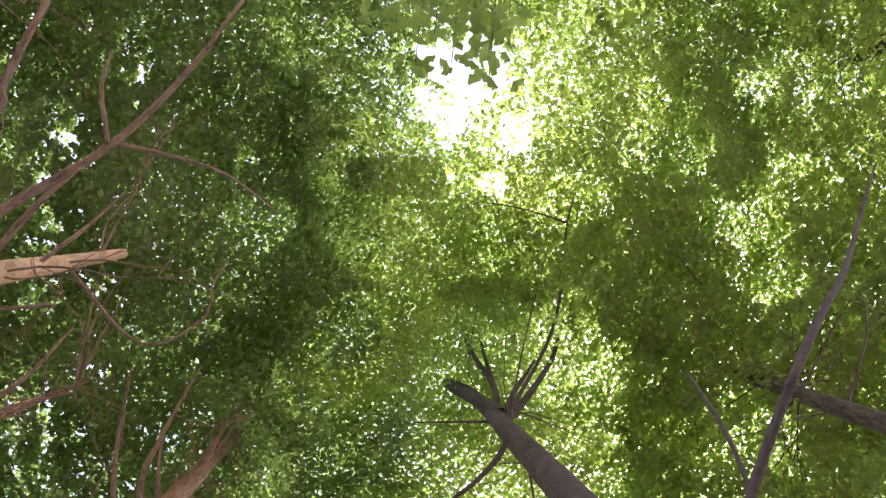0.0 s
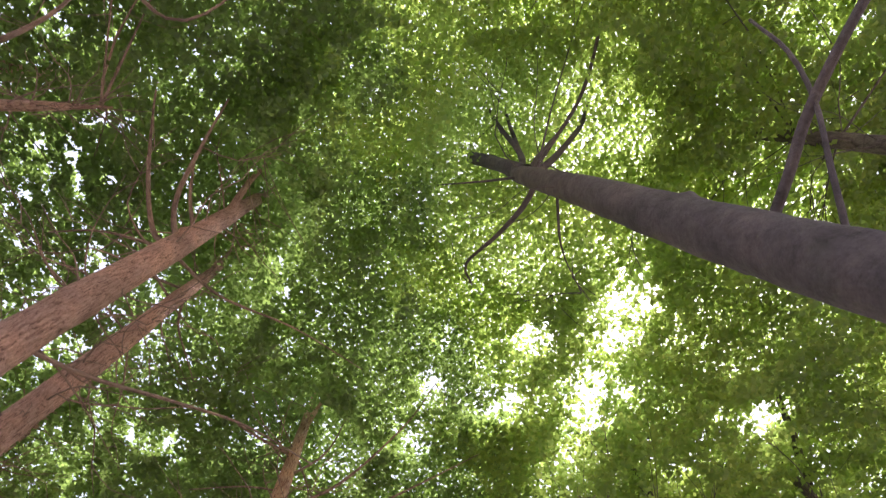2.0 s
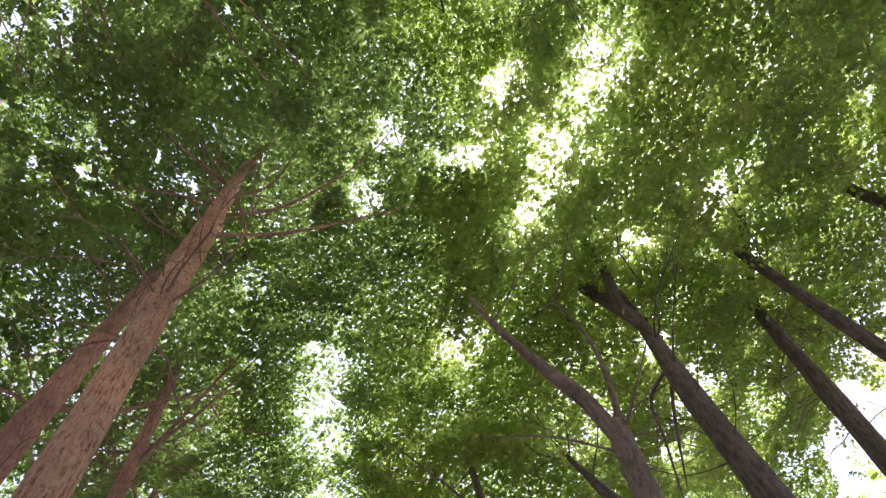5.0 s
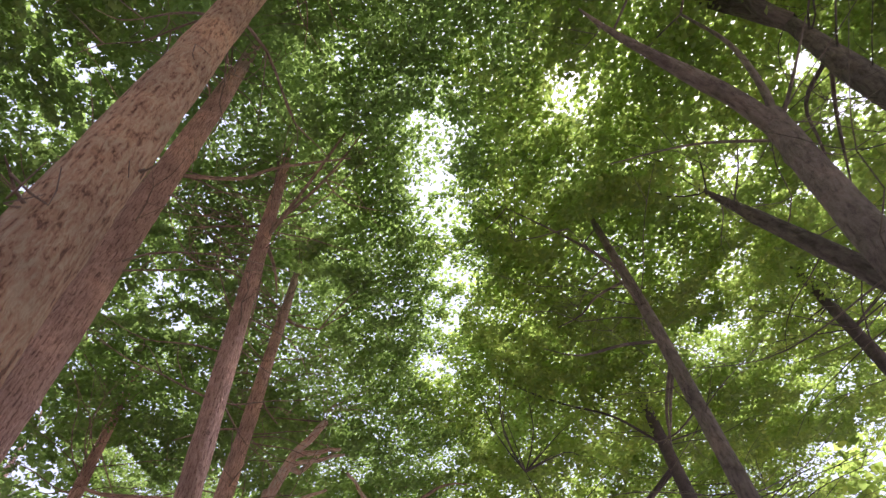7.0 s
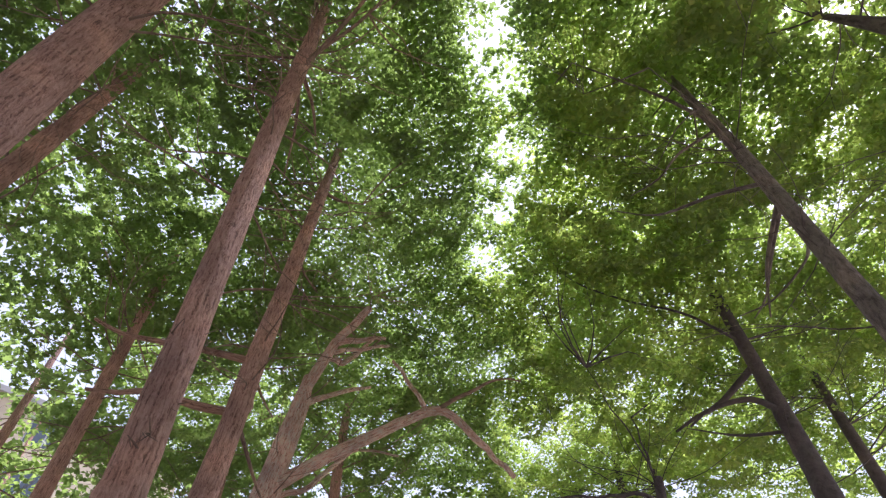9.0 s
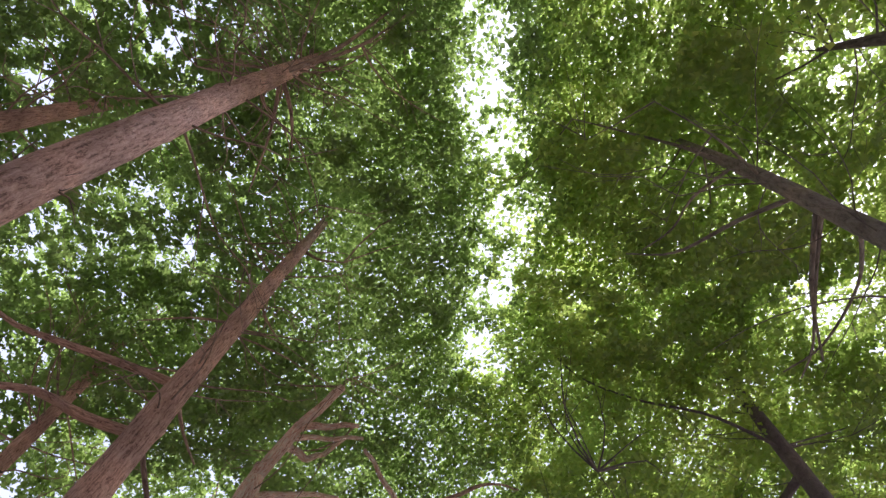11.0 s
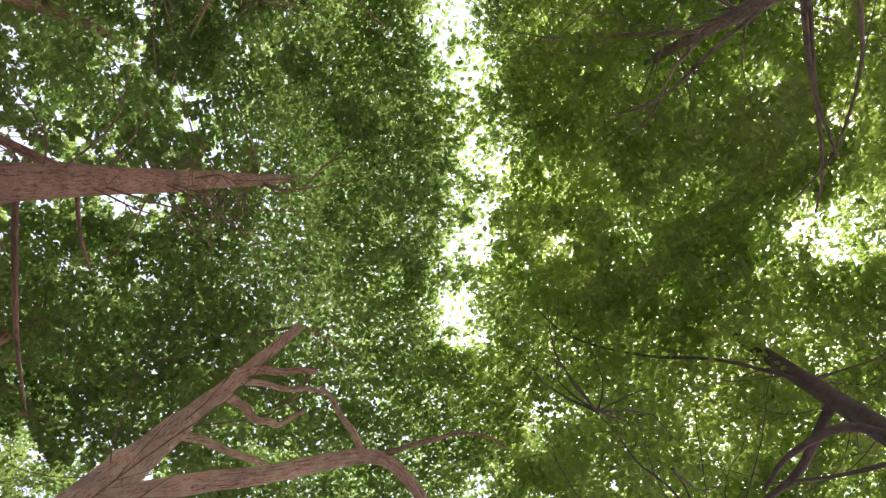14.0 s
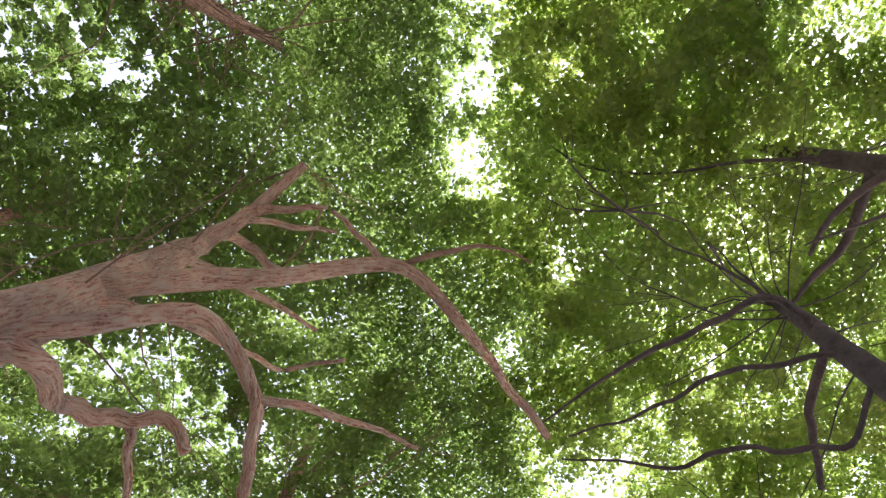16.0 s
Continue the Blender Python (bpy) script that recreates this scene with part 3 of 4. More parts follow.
T["L3"].limb(0.026, 0.008, (-1.68, 8.78, 10.3), (-0.75, 8.6, 10.9), (0.31, 7.92, 12.0), (0.8, 7.3, 12.6))
T["L3"].limb(0.026, 0.008, (-1.66, 8.77, 9.5), (-0.66, 8.8, 10.2), (0.6, 8.52, 11.0), (1.75, 8.24, 11.8))
T["L3"].limb(0.022, 0.008, (-1.7, 8.79, 11.2), (-1.1, 8.58, 11.8), (-0.79, 8.08, 12.6))
T["L3"].limb(0.018, 0.008, (-1.69, 8.78, 10.8), (-2.3, 8.7, 10.7), (-3.1, 8.65, 10.4))
T["L3"].limb(0.05, 0.02, (-1.73, 8.82, 12.6), (-1.5, 8.5, 13.4), (-1.2, 8.0, 14.2))
T["L5"].limb(0.035, 0.01, (-2.36, 13.05, 9.8), (-1.8, 12.77, 11.2), (-1.15, 12.23, 12.4), (-0.6, 11.8, 13.3))
T["L5"].limb(0.03, 0.01, (-2.37, 13.05, 10.1), (-1.49, 12.73, 11.4), (-0.7, 12.12, 12.6))
T["L5"].limb(0.024, 0.009, (-2.36, 13.05, 9.9), (-2.44, 13.74, 9.6), (-2.66, 14.5, 9.2))
T["L5"].limb(0.03, 0.012, (-2.36, 13.05, 9.9), (-2.24, 13.56, 9.9), (-2.2, 14.0, 9.7))
T["L5"].limb(0.022, 0.01, (-2.37, 13.05, 10.3), (-3.0, 13.0, 10.2), (-3.6, 12.93, 10.05))
T["L5"].limb(0.03, 0.01, (-2.38, 13.06, 11.9), (-2.6, 12.85, 13.0), (-2.75, 12.6, 13.9))
T["Ra"].limb(0.032, 0.014, (4.02, 13.88, 8.0), (4.08, 14.42, 7.9), (4.17, 14.95, 7.8), (4.38, 15.62, 7.6))
T["Ra"].limb(0.028, 0.01, (4.02, 13.9, 8.4), (3.61, 14.37, 8.8), (3.08, 15.0, 9.2), (2.56, 15.22, 9.6))
T["Ra"].limb(0.026, 0.01, (4.03, 13.96, 10.1), (3.62, 14.54, 10.3), (3.47, 15.07, 10.4), (3.1, 15.5, 10.5))
T["Ra"].limb(0.03, 0.012, (4.02, 13.88, 7.9), (4.27, 14.78, 8.0), (4.56, 15.71, 8.1), (4.62, 16.24, 8.2))
T["Ra"].limb(0.022, 0.01, (4.01, 13.85, 7.2), (4.55, 14.68, 7.7), (4.53, 15.57, 7.9), (4.3, 16.1, 8.1))
T["Ra"].limb(0.03, 0.01, (4.03, 13.97, 10.3), (3.5, 13.9, 11.0), (2.8, 13.85, 11.7), (2.1, 13.8, 12.3))
T["Ra"].limb(0.02, 0.008, (4.03, 13.93, 9.2), (3.5, 13.5, 9.8), (2.9, 13.2, 10.6))
T["L4"].limb(0.025, 0.01, (-3.32, 11.46, 8.99), (-3.67, 11.17, 8.96), (-4.01, 11.09, 8.83), (-4.18, 11.09, 8.75))
T["L4"].limb(0.03, 0.012, (-3.32, 11.46, 9.08), (-2.56, 11.83, 9.69), (-2.06, 11.86, 10.12), (-0.97, 11.93, 10.66))
T["L6"].limb(0.045, 0.02, (-2.84, 16.09, 7.09), (-3.34, 15.83, 7.04), (-3.82, 15.57, 6.95), (-4.30, 15.27, 6.83), (-4.54, 15.01, 6.82))
T["L6"].limb(0.05, 0.02, (-2.88, 16.05, 6.22), (-3.34, 15.81, 6.16), (-3.72, 15.53, 6.14), (-4.05, 15.39, 6.01), (-4.33, 15.22, 5.92))
T["L6"].limb(0.03, 0.012, (-2.60, 16.35, 11.81), (-2.29, 16.49, 11.67), (-1.79, 16.46, 11.52))
T["L6"].limb(0.02, 0.008, (-2.76, 16.18, 8.65), (-3.27, 16.05, 8.53), (-3.86, 15.99, 8.28))
T["L6"].limb(0.022, 0.008, (-2.71, 16.23, 9.60), (-2.58, 16.44, 9.35), (-2.36, 16.72, 9.19))
T["L6"].limb(0.022, 0.01, (-2.84, 16.09, 6.97), (-2.77, 16.52, 6.85), (-2.64, 16.84, 6.74))
T["L6"].limb(0.026, 0.01, (-2.88, 16.05, 6.22), (-2.80, 16.64, 6.03), (-2.71, 17.18, 5.85), (-2.56, 17.66, 5.66))
T["Rb"].limb(0.03, 0.008, (6.24, 19.05, 10.3), (5.25, 19.06, 11.2), (4.06, 19.21, 11.8), (2.86, 19.01, 12.3), (1.97, 18.23, 12.8))
T["Rb"].limb(0.03, 0.012, (6.30, 19.07, 8.15), (5.52, 19.45, 8.30), (4.76, 19.89, 8.76))
T["Rb"].limb(0.07, 0.03, (6.26, 19.05, 9.75), (5.79, 20.10, 9.54), (5.36, 20.50, 9.48), (4.99, 20.86, 9.37))
T["Rb"].limb(0.06, 0.025, (6.29, 19.07, 8.58), (5.83, 19.11, 8.89), (5.24, 19.61, 9.02), (4.93, 20.07, 8.93))
T["Rc"].limb(0.039, 0.013, (3.93, 20.39, 7.10), (3.79, 20.17, 7.29), (3.57, 20.07, 7.46), (3.23, 20.30, 7.55), (2.83, 20.53, 7.64), (2.27, 20.88, 7.86), (1.33, 21.58, 7.98))
T["Rc"].limb(0.023, 0.008, (4.01, 20.37, 8.06), (3.95, 20.31, 8.12), (3.81, 20.07, 8.56), (3.67, 19.82, 8.97))
T["Rc"].limb(0.029, 0.012, (3.90, 20.40, 6.67), (3.37, 20.53, 6.78), (2.87, 20.66, 6.97), (2.53, 20.89, 7.00), (2.03, 21.13, 7.05), (1.48, 21.36, 7.24))
T["Rc"].limb(0.046, 0.026, (3.92, 20.39, 6.94), (3.67, 21.01, 6.78), (3.65, 21.27, 6.63), (3.61, 21.61, 6.42))
T["Rc"].limb(0.026, 0.010, (3.86, 20.42, 6.20), (3.45, 20.82, 5.80), (3.00, 20.95, 6.02), (2.66, 20.98, 6.19), (2.24, 21.19, 6.25), (1.33, 21.36, 6.83))

# ---- canopy ----
rng = np.random.default_rng(11)
STEMS = list(T)
FOOT = np.array([T[k].at(11.0)[:2] for k in STEMS])

def lumps(p, size, seed):
    """Smooth random field between 0 and 1 with blobs of about the given size."""
    q = p / size + 100.0
    i = np.floor(q).astype(np.int64)
    f = q - i
    f = f * f * (3 - 2 * f)
    out = np.zeros(len(p))
    for dx, dy, dz in itertools.product((0, 1), repeat=3):
        h = ((i[:, 0] + dx) * 73856093) ^ ((i[:, 1] + dy) * 19349663) ^ ((i[:, 2] + dz) * 83492791) ^ (seed * 2654435761)
        h = (h ^ (h >> 13)) * 1274126177 & 0x7FFFFFFF
        w = (f[:, 0] if dx else 1 - f[:, 0]) * (f[:, 1] if dy else 1 - f[:, 1]) * (f[:, 2] if dz else 1 - f[:, 2])
        out += w * ((h >> 7) % 65536) / 65535.0
    return out


# openings to the sky: middle at 13 m height and half width
OPENINGS = [
    (0.39, -3.2, 0.95), (0.18, -2.24, 0.6), (1.4, -2.1, 0.5), (1.19, -1.14, 0.3), (3.8, 8.65, 0.52), (0.57, 8.8, 0.42),
    (4.16, 6.04, 0.5), (4.0, 7.4, 0.72), (4.4, 5.2, 0.5), (2.73, 6.18, 0.4), (0.73, 7.67, 0.4), (3.2, 11.5, 0.5), (6.2, 8.7, 0.42),
    (9.2, 13.1, 0.5), (6.1, 13.0, 0.5), (7.2, 13.0, 0.65), (2.2, 7.85, 0.45), (7.8, 17.2, 0.6), (7.8, 7.35, 0.52), (9.2, 11.5, 0.6),
    (0.5, 13.5, 0.46), (0.95, 14.4, 0.42), (1.25, 16.05, 0.36), (7.9, 10.9, 0.5), (1.1, 17.65, 0.46), (0.95, 18.7, 0.46), (1.17, 19.4, 0.33),
    (2.75, 20.95, 0.42), (1.5, 22.4, 0.36), (3.15, 25.9, 0.85), (-7.7, 23.6, 0.5), (2.77, 17.5, 0.34), (0.6, 12.6, 0.42)]


def openness(p):
    """How freely the sky shows at a place: near 1 in an opening with a ragged edge, 0 in closed canopy."""
    h = p[:, 2] - 13
    ragged = 1.5 * (lumps(p * (1, 1, 0.3), 0.4, 9) - 0.5) + 1.7 * (lumps(p * (1, 1, 0.3), 0.14, 8) - 0.5)
    o = np.zeros(len(p))
    for x, y, r in OPENINGS:
        sx, sy = x / 11.5, np.interp(y, (-4, -1, 4, 12, 18, 26), (-0.3, -0.1, 0.25, 0.4, 0.2, 0.6))
        d = np.hypot(p[:, 0] - x - sx * h, p[:, 1] - y - sy * h) / r
        o = np.maximum(o, np.clip((1.12 - d + ragged) / 0.45, 0, 0.98 if r > 0.9 else 0.89 if r > 0.44 else 0.8))
    mid = np.interp(p[:, 1], (11.5, 12.5, 13.5, 14.5, 16, 17.6, 18.8, 20), (0.45, 0.55, 0.55, 0.95, 1.25, 1.1, 0.95, 1.2))
    lane = np.clip(1.6 - np.abs(p[:, 0] - mid * (1 + h / 11.5)) / 0.5, 0, 1) * np.interp(p[:, 1], (11, 12, 19.2, 20.2), (0, 1, 1, 0))
    fine = np.clip((lumps(p * (1, 1, 0.35), 0.2, 12) - 0.4) / 0.15, 0, 1)
    return np.maximum(o, lane * fine * 0.84)


# bare lower trunks: free distance round the stem, and the height up to which it is free
CLEAR = dict(L0=(1.2, 9.5), L0B=(0.9, 10.2), L1=(1.1, 13.6), L2=(1.0, 13.6), L3=(1.0, 13.8), L4=(1.2, 14.2), L5=(1.0, 12.7), L6=(0.9, 13.7), L8=(2.3, 10.8), D1=(1.6, 14.2), R2=(1.3, 12.6), R2B=(1.3, 12.2), Ra=(0.9, 12.6), Rb=(1.2, 11.0), Rc=(1.6, 9.6))


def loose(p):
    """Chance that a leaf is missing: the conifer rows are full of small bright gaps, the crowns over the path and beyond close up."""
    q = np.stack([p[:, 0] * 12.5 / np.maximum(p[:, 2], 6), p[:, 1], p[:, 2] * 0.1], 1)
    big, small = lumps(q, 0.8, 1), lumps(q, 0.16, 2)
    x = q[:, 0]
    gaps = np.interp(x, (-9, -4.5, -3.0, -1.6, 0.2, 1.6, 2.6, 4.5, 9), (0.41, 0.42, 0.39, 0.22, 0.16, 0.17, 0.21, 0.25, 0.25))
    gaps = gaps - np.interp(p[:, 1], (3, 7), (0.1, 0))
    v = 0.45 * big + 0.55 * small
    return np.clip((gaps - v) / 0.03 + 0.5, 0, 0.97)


def near(p):
    """The part of the wood that the walk passes under."""
    return (p[:, 0] > -9) & (p[:, 0] < 12) & (p[:, 1] > -5.5) & (p[:, 1] < 28)


def clumps(cell, low_z, mid_z, top_z):
    """Places of leafy boughs: nearer stems are denser, the lower edge rises over the path."""
    gx, gy = np.meshgrid(np.arange(-17, 16, cell), np.arange(-9, 46, cell), indexing="ij")
    count = gx.size
    p = np.stack([gx.ravel() + rng.uniform(0, cell, count), gy.ravel() + rng.uniform(0, cell, count), rng.triangular(low_z, mid_z, top_z, count)], 1)
    d = np.hypot(p[:, None, 0] - FOOT[None, :, 0], p[:, None, 1] - FOOT[None, :, 1])
    own = np.where(np.array([k == "L0" for k in STEMS])[None], 99.0, d).argmin(1)
    p[:, 2] = mid_z + 0.3 + (p[:, 2] - mid_z) * 0.6
    dome = 2.4 * (lumps(p * (1, 1, 0), 2.6, 5) - 0.5)
    p[:, 2] += dome - 0.1 * np.maximum(np.abs(p[:, 0]) - 4, 0)
    over = np.exp(-((p[:, 0] - 0.9) / 1.5) ** 2) * 0.72
    p[:, 2] = 13 + (p[:, 2] - 13) * (1 - over)
    clear = np.array([CLEAR.get(k, (0.6, 9.0)) for k in STEMS])[own]
    bare = (d.min(1) < clear[:, 0]) & (p[:, 2] < clear[:, 1])
    p[bare, 2] = clear[bare, 1] + rng.uniform(0, 1.2, bare.sum())
    keep = (rng.uniform(size=count) < np.exp(-(d.min(1) / 5.6) ** 4)) & (rng.uniform(size=count) > openness(p) * 0.5)
    return p[keep], own[keep]


def grow(cell, size, blades, *heights):
    place, own = clumps(cell, *heights)
    for i, key in enumerate(STEMS):
        t, c = T[key], place[own == i]
        if not len(c):
            continue
        lead = rng.choice(len(c), min(len(c), max(5, len(c) // 16)), replace=False)
        lead = lead[:4] if key == "L8" else lead
        roots = []
        high = t.axis[-1, 2]
        starts = np.array(t.tips + [t.at(z) for z in np.linspace(max(5.0, high - 7), high - 0.3, 9)])
        for b in c[lead]:
            far = np.linalg.norm(starts - b, axis=1) * rng.uniform(0.7, 1.3, len(starts)) + 4.0 * (starts[:, 2] > b[2] - 0.2)
            a = starts[far.argmin()]
            span = np.linalg.norm(b - a)
            mid = a + (b - a) * rng.uniform(0.35, 0.6) + np.array([*rng.normal(0, 0.1, 2), rng.uniform(-0.12, 0.1)]) * span
            if span < 4.2:
                t.stick((a, mid, b), min(0.007 + 0.005 * span, 0.022), 0.004, 5)
            roots.append((a, mid, b))
        roots = np.array(roots)
        for b in c[rng.uniform(size=len(c)) < 0.3]:
            a, mid, e = roots[np.linalg.norm(roots[:, 2] - b, axis=1).argmin()]
            f = mid + (e - mid) * rng.uniform(0, 0.9)
            if 0.4 < np.linalg.norm(f - b) < 2.6:
                t.stick((f, (f + b) / 2 + rng.normal(0, 0.1, 3), b), 0.008, 0.003, 3)
        close = near(c)
        for c, k, m, scale in ((c[close], 1, blades, 1.0), (c[~close], 3, blades // 2, 2.4)):
            o = np.repeat(c, k, 0) + rng.normal(0, 1, (len(c) * k, 3)) * (0.5, 0.5, 0.2)
            thin = np.interp(o[:, 0] * 12 / o[:, 2], (-4.2, -3.0, -1.6, 0.2, 1.6, 3.0), (0.0, 0.05, 0.3, 0.36, 0.2, 0.1))
            thin = np.where((o[:, 1] > 19.5) & (o[:, 0] > 2.2), 0.22, thin)
            o = o[rng.uniform(size=len(o)) > thin]
            out = o[:, :2] - t.at(11)[:2]
            turn = np.arctan2(out[:, 1], out[:, 0]) + rng.normal(0, 0.8, len(o))
            way = np.stack([np.cos(turn), np.sin(turn), rng.normal(-0.12, 0.22, len(o))], 1)
            way /= np.linalg.norm(way, axis=1)[:, None]
            blade = leaves(rng, o, way, rng.uniform(0.35, 0.75, len(o)), m, np.full(len(o), size * scale * (1.08 if key[0] in "R" else 1)), key[0] in "DQ")
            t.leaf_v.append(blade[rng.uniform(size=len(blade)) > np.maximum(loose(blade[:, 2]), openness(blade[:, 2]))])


def mosaic(pitch, size):
    """Leaves spread side by side in two or three uneven storeys, so that each storey is only about one leaf thick."""
    gx, gy = np.meshgrid(np.arange(-9.6, 12.4, pitch), np.arange(-6, 28.6, pitch), indexing="ij")
    count = gx.size
    for storey in range(3):
        p = np.stack([gx.ravel(), gy.ravel(), np.zeros(count)], 1)
        p[:, :2] += rng.uniform(-0.3, 0.3, (count, 2)) * pitch + storey * pitch / 3
        p = p[lumps(p, 0.9, 50 + storey) < np.interp(p[:, 0], (-9, -3.5, -1.8, 0.3, 2.0, 5, 9), STOREYS[storey]) + 0.4 * np.clip((7 - p[:, 1]) / 3, 0, 1) * np.clip((-1 - p[:, 0]) / 2.5, 0, 1)]
        d = np.hypot(p[:, None, 0] - FOOT[None, :, 0], p[:, None, 1] - FOOT[None, :, 1])
        stray = p[:, :2] + 2.4 * np.stack([lumps(p, 0.9, 60 + storey), lumps(p, 0.9, 65 + storey)], 1) - 1.2 + rng.normal(0, 0.25, (len(p), 2))
        stray[:, 0] -= 0.7 * np.clip((p[:, 1] - 9) / 2, 0, 1)
        own = np.hypot(stray[:, None, 0] - FOOT[None, :, 0], stray[:, None, 1] - FOOT[None, :, 1])
        own = np.where(np.array([k == "L0" for k in STEMS])[None], 99.0, own).argmin(1)
        away = d.min(1)
        z = 11.3 + 0.9 * storey + 2.0 * (lumps(p, 1.9, 20 + storey) - 0.5) + 0.9 * (lumps(p, 0.5, 30 + storey) - 0.5) + 0.08 * (2.5 - away)
        over = np.exp(-((p[:, 0] - 0.9) / 1.5) ** 2) * 0.6
        z = 13 + (z - 13) * (1 - over) + rng.normal(0, 0.06, len(p))
        clear = np.array([CLEAR.get(k, (0.6, 9.0)) for k in STEMS])
        close = np.clip(1 - (d / clear[None, :, 0] / 1.4) ** 2, 0, 1)
        z += (np.maximum(clear[None, :, 1] + 0.3 * storey - z[:, None], 0) * close).max(1) + rng.normal(0, 1, len(p)) * 0.4 * close.max(1)
        p[:, 2] = z
        keep = rng.uniform(size=len(p)) < np.exp(-(away / 5.6) ** 4)
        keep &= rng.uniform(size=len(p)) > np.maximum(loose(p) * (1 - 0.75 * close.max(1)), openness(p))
        p, own = p[keep], own[keep]
        head = np.arctan2(p[:, 1] - FOOT[own, 1], p[:, 0] - FOOT[own, 0]) + 5 * (lumps(p, 0.4, 40 + storey) - 0.5) + rng.choice((-0.9, 0.9), len(p))
        way = np.stack([np.cos(head), np.sin(head), rng.normal(-0.1, 0.2, len(p))], 1)
        for i, key in enumerate(STEMS):
            mine = own == i
            if mine.any():
                fan = key[0] in "DQ"
                blade = leaves(rng, p[mine], way[mine], np.full(mine.sum(), 0.05), 1, np.full(mine.sum(), size * (0.84 if fan else 1.15 if key[0] == "R" else 1.08)), fan)
                T[key].leaf_v.append(blade + (p[mine] - blade.mean(1))[:, None])


# how much of each storey is leafed, across the wood from the conifer row to the far side
STOREYS = ((0.85, 0.72, 0.25, 0.2, 0.5, 0.65, 0.65), (1, 1, 1, 1, 1, 1, 1), (1, 1, 0.95, 0.9, 1, 1, 1))
grow(0.42, 0.1, 19, 10.3, 11.6, 13.2)
mosaic(0.043, 0.107)


def bare_branches(key, count, low_z, high_z, longest, girth):
    """Thin crooked leafless side branches that fork once or twice, in loose whorls."""
    t, z = T[key], low_z
    for k in range(count):
        z = rng.uniform(low_z, high_z) if k % 3 else z + rng.normal(0, 0.05)
        z = float(np.clip(z, low_z, min(high_z, t.axis[-1, 2] - 0.2)))
        turn, size = rng.uniform(0, 2 * np.pi), rng.uniform(0.35, 1) * longest
        line, lean = [t.at(z)], rng.normal(0.25, 0.22)
        for _ in range(5):
            line.append(line[-1] + np.array([np.cos(turn), np.sin(turn), lean]) * size / 5)
            turn, lean = turn + rng.normal(0, 0.3), lean + rng.normal(0.02, 0.16)
        t.stick(line, girth * (0.4 + 0.6 * size / longest), 0.003, 5)
        for _ in range(rng.integers(1, 5)):
            i = rng.integers(1, 5)
            f, turn2 = line[i], turn + rng.choice((-1, 1)) * rng.uniform(0.4, 1.2)
            e = np.array([np.cos(turn2), np.sin(turn2), rng.normal(0.2, 0.3)]) * size * rng.uniform(0.2, 0.45)
            t.stick((f, f + e * 0.55 + rng.normal(0, 0.05, 3), f + e + rng.normal(0, 0.04, 3)), girth * 0.4, 0.002, 4)


for key in ("L0", "L1", "L2", "L3", "L4", "L5", "L6", "B0", "B1", "B2", "B3", "F1"):
    bare_branches(key, 28 if key != "L0" else 12, 6.5, 13.2 if key != "L0" else 8.8, 2.3, 0.017)
for key in ("Ra", "Rb", "Rc", "R2", "R2B", "R3", "R1", "R5"):
    bare_branches(key, 11, 5.5, 11.0, 2.8, 0.012)
for key in ("Ra", "Rb", "Rc"):
    bare_branches(key, 5, 7.0, 10.5, 3.6, 0.014)
for key in ("L1", "L2", "L3", "L4", "L5", "L6"):
    bare_branches(key, 12, 3.2, 9.5, 0.32, 0.013)
bare_branches("L5", 24, 9.4, 12.8, 1.5, 0.012)
bare_branches("L6", 18, 11.5, 15.4, 0.9, 0.012)
bare_branches("L1", 10, 11.0, 14.0, 1.6, 0.016)
bare_branches("L0B", 34, 7.2, 10.2, 1.1, 0.013)
bare_branches("D1", 6, 7.5, 11.5, 2.2, 0.01)
bare_branches("L8", 12, 5.5, 9.5, 3.0, 0.014)
for t in T.values():
    t.finish()


# ---- low ginkgo spray over the start of the walk ----
def fan_leaf():
    """One notched fan blade on a thin stalk, cupped a little."""
    bm = bmesh.new()
    stalk = [bm.verts.new((0, -0.0012, 0)), bm.verts.new((0.035, -0.001, 0.002)), bm.verts.new((0.035, 0.001, 0.002)), bm.verts.new((0, 0.0012, 0))]
    bm.faces.new(stalk)
    rim = []
    for k in range(9):
        a = radians(-62 + 15.5 * k)
        r = 0.062 * (1 - 0.28 * (k == 4)) * (1 + 0.05 * math.sin(k * 2.4))
        rim.append(bm.verts.new((0.035 + r * math.cos(a), r * math.sin(a) * 1.05, 0.010 * math.cos(a * 2) + 0.004 * (k % 2))))
    hub = bm.verts.new((0.034, 0, 0.001))
    for p, q in zip(rim, rim[1:]):
        bm.faces.new((hub, p, q))
    me = bpy.data.meshes.new("leaf")
    bm.to_mesh(me)
    bm.free()
    me.materials.append(BROAD_LEAF)
    return me


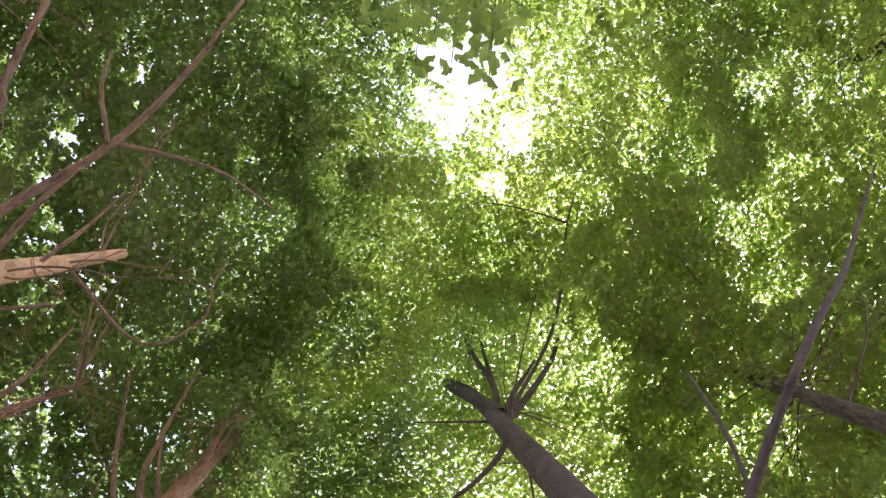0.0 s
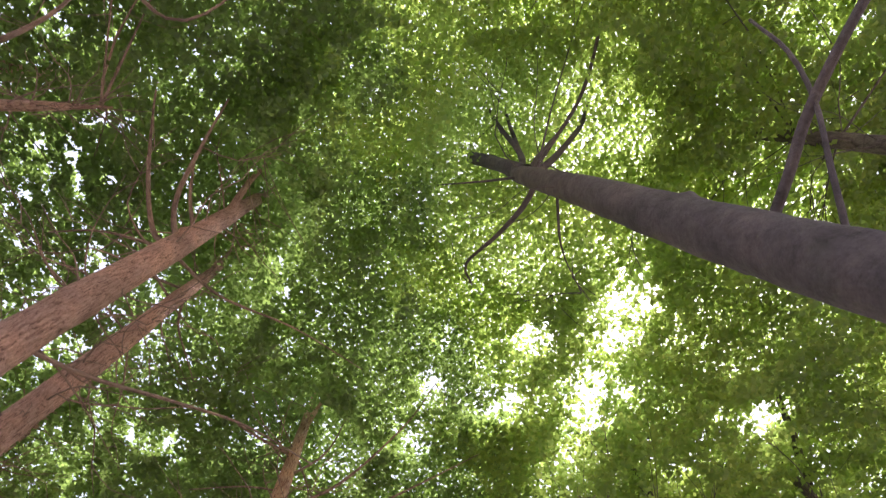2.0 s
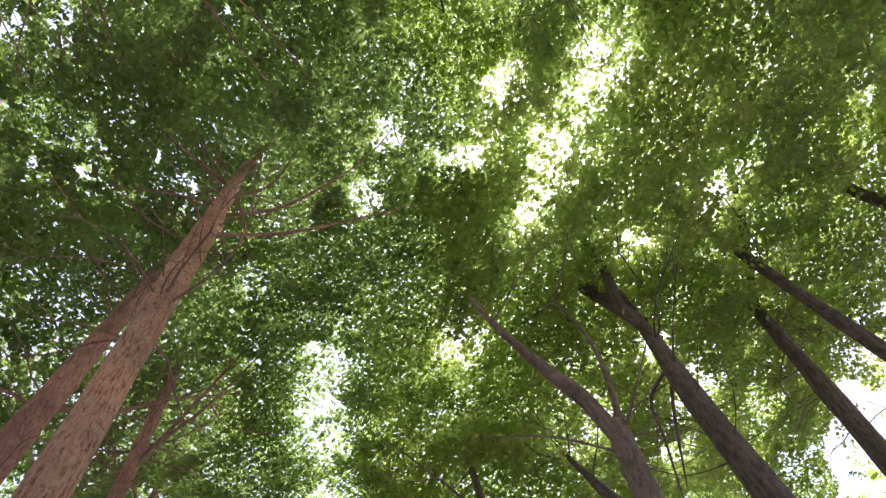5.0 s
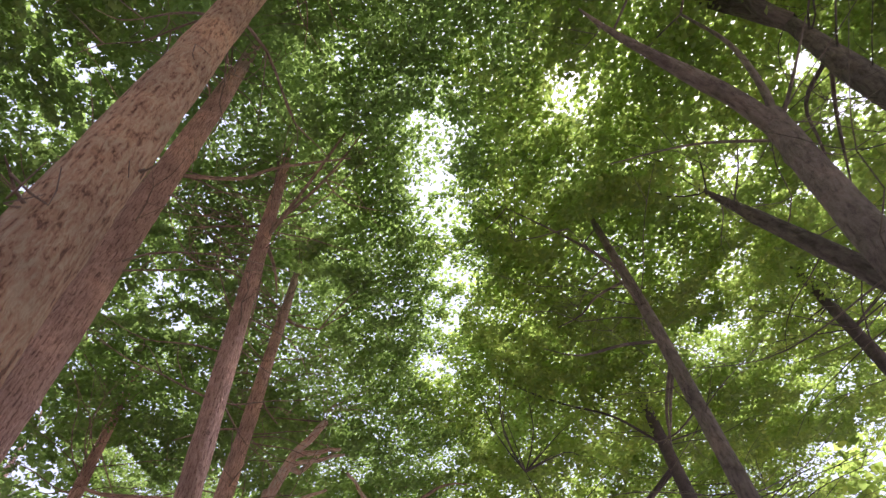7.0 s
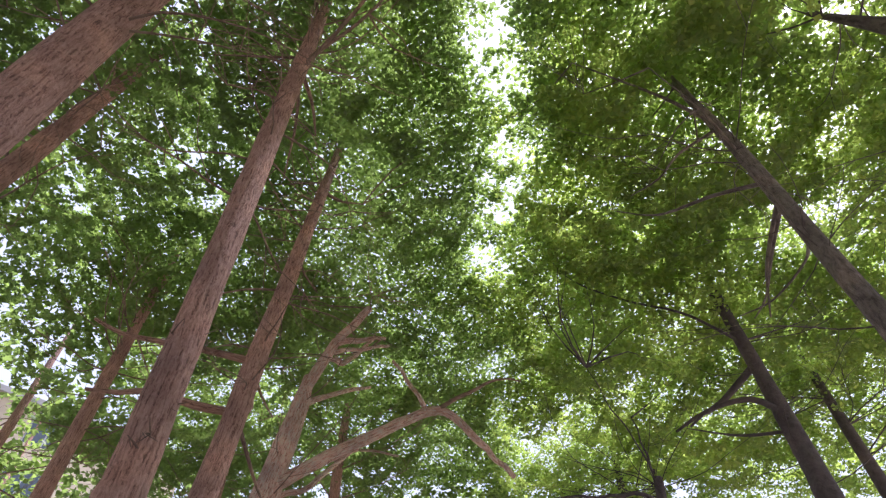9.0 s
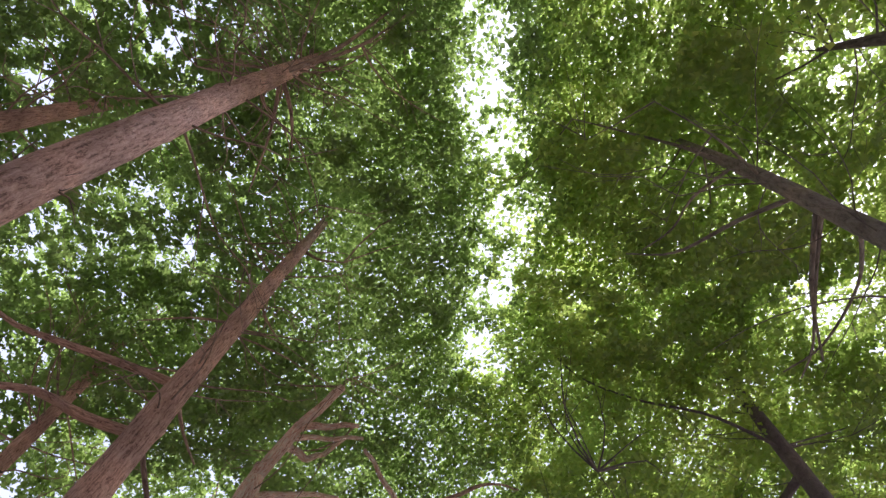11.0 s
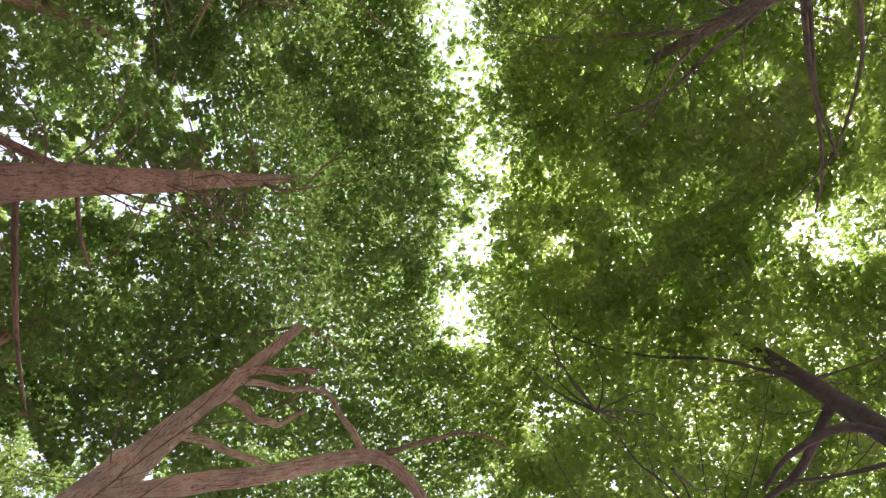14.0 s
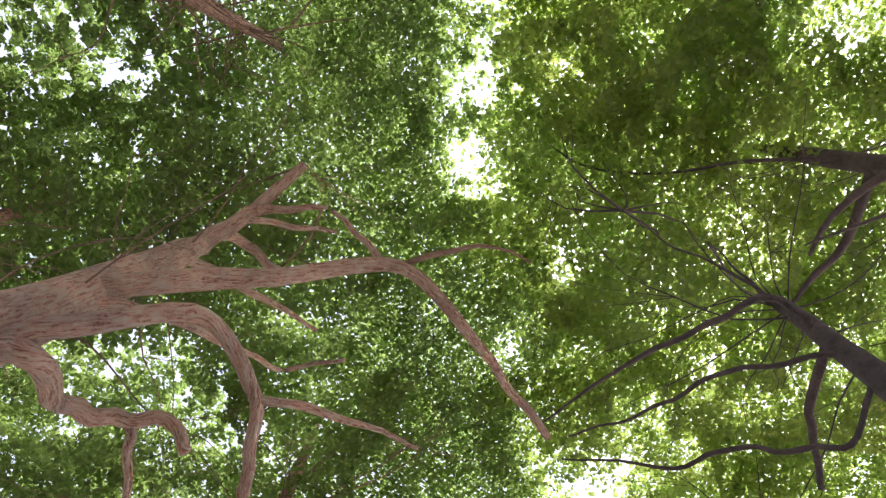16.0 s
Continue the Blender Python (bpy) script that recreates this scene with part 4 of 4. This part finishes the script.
def ginkgo_spray(key):
    """Hanging shoots with countable fan leaves, as parts of the tree that they belong to."""
    r, t, me = random.Random(5), T[key], fan_leaf()
    tips = ((-0.49, -1.05, 4.8), (-0.35, -0.94, 4.6), (-0.22, -0.72, 4.5), (-0.14, -0.77, 4.2), (-0.05, -0.62, 4.1), (0.04, -0.72, 4.0), (0.1, -0.53, 3.9), (0.19, -0.93, 4.3))
    for x, y, z in tips:
        line = [Vector((x * 1.5, y - 2.6, z + 1.0)), Vector((x * 1.15, y - 0.9, z + 0.5)), Vector((x, y, z))]
        v, f, g = tube([tuple(p) for p in line], (0.007, 0.004, 0.002), 5, 0.15, 0.05, 3)
        link_mesh("shoot", v, f, DARK_BARK, t.root, grain=g)
        for k in range(20):
            u = r.random() ** 0.7
            p = line[1].lerp(line[2], 0.35 + 0.65 * u) + Vector((r.gauss(0, 0.07), r.gauss(0, 0.06), r.gauss(0, 0.06)))
            ob = new("leaf", me)
            ob.parent = t.root
            turn = Euler((r.gauss(0, 0.45), r.gauss(0.3, 0.4), r.gauss(1.57, 1.1))).to_matrix().to_4x4()
            ob.matrix_basis = Matrix.Translation(p - t.root.location) @ turn @ Matrix.Scale(r.uniform(0.65, 0.95), 4)


ginkgo_spray("Q0")


# ---- pale apartment house behind the trees ----
def plain(name, base, rough, grain):
    m, n, l, b = mat(name)
    tc, a = n.new("ShaderNodeTexCoord"), n.new("ShaderNodeTexNoise")
    a.inputs["Scale"].default_value, a.inputs["Detail"].default_value = grain, 6
    l.new(tc.outputs["Object"], a.inputs["Vector"])
    r = ramp(n, [(0.3, tuple(0.82 * q for q in base)), (0.7, base)])
    l.new(a.outputs["Fac"], r.inputs[0]), l.new(r.outputs[0], b.inputs["Base Color"])
    b.inputs["Roughness"].default_value = rough
    return m


def box(name, lo, hi, material, parent, bevel=0.0):
    bm = bmesh.new()
    bmesh.ops.create_cube(bm, size=1)
    bmesh.ops.scale(bm, vec=Vector(hi) - Vector(lo), verts=bm.verts)
    bmesh.ops.translate(bm, vec=(Vector(hi) + Vector(lo)) / 2, verts=bm.verts)
    if bevel:
        bmesh.ops.bevel(bm, geom=bm.edges[:], offset=bevel, segments=1, affect="EDGES")
    me = bpy.data.meshes.new(name)
    bm.to_mesh(me)
    bm.free()
    me.materials.append(material)
    ob = new(name, me)
    ob.parent = parent
    return ob


def apartment_building(m):
    house = tagged(new("apartment_building"), "pale beige apartment house half hidden behind the trees", "building")
    house.matrix_world = m
    render_wall, frame_paint, pane, slab = plain("beige_render", (0.62, 0.52, 0.38), 0.9, 0.8), plain("white_frame", (0.7, 0.7, 0.7), 0.5, 3), plain("window_glass", (0.12, 0.15, 0.18), 0.08, 0.5), plain("roof_slab", (0.35, 0.34, 0.33), 0.9, 2)
    box("core", (-8.7, -9, 0), (8.7, -0.25, 20.8), render_wall, house)
    for k in range(7):
        box("wall_band", (-9, -0.25, k * 3.0 - 0.1 * (k == 0)), (9, 0.1, k * 3.0 + 1.1), render_wall, house)
    for k in range(7):
        for i in range(5):
            x = -9 + 3.9 * i
            box("pier", (x, -0.25, k * 3 + 1.104), (x + 2.0, 0.096, k * 3 + 2.996), render_wall, house)
            if i < 4:
                w = box("window", (x + 2.02, -0.2, k * 3 + 1.12), (x + 3.88, -0.12, k * 3 + 2.98), frame_paint, house)
                for s in (0, 1):
                    box("pane", (x + 2.09 + 0.9 * s, -0.125, k * 3 + 1.19), (x + 2.92 + 0.9 * s, -0.105, k * 3 + 2.91), pane, w)
    box("roof", (-9.3, -9.3, 21.0), (9.3, 0.4, 21.35), slab, house, 0.03)


apartment_building(pose(-21, 35, 0, 0, 0, 218))
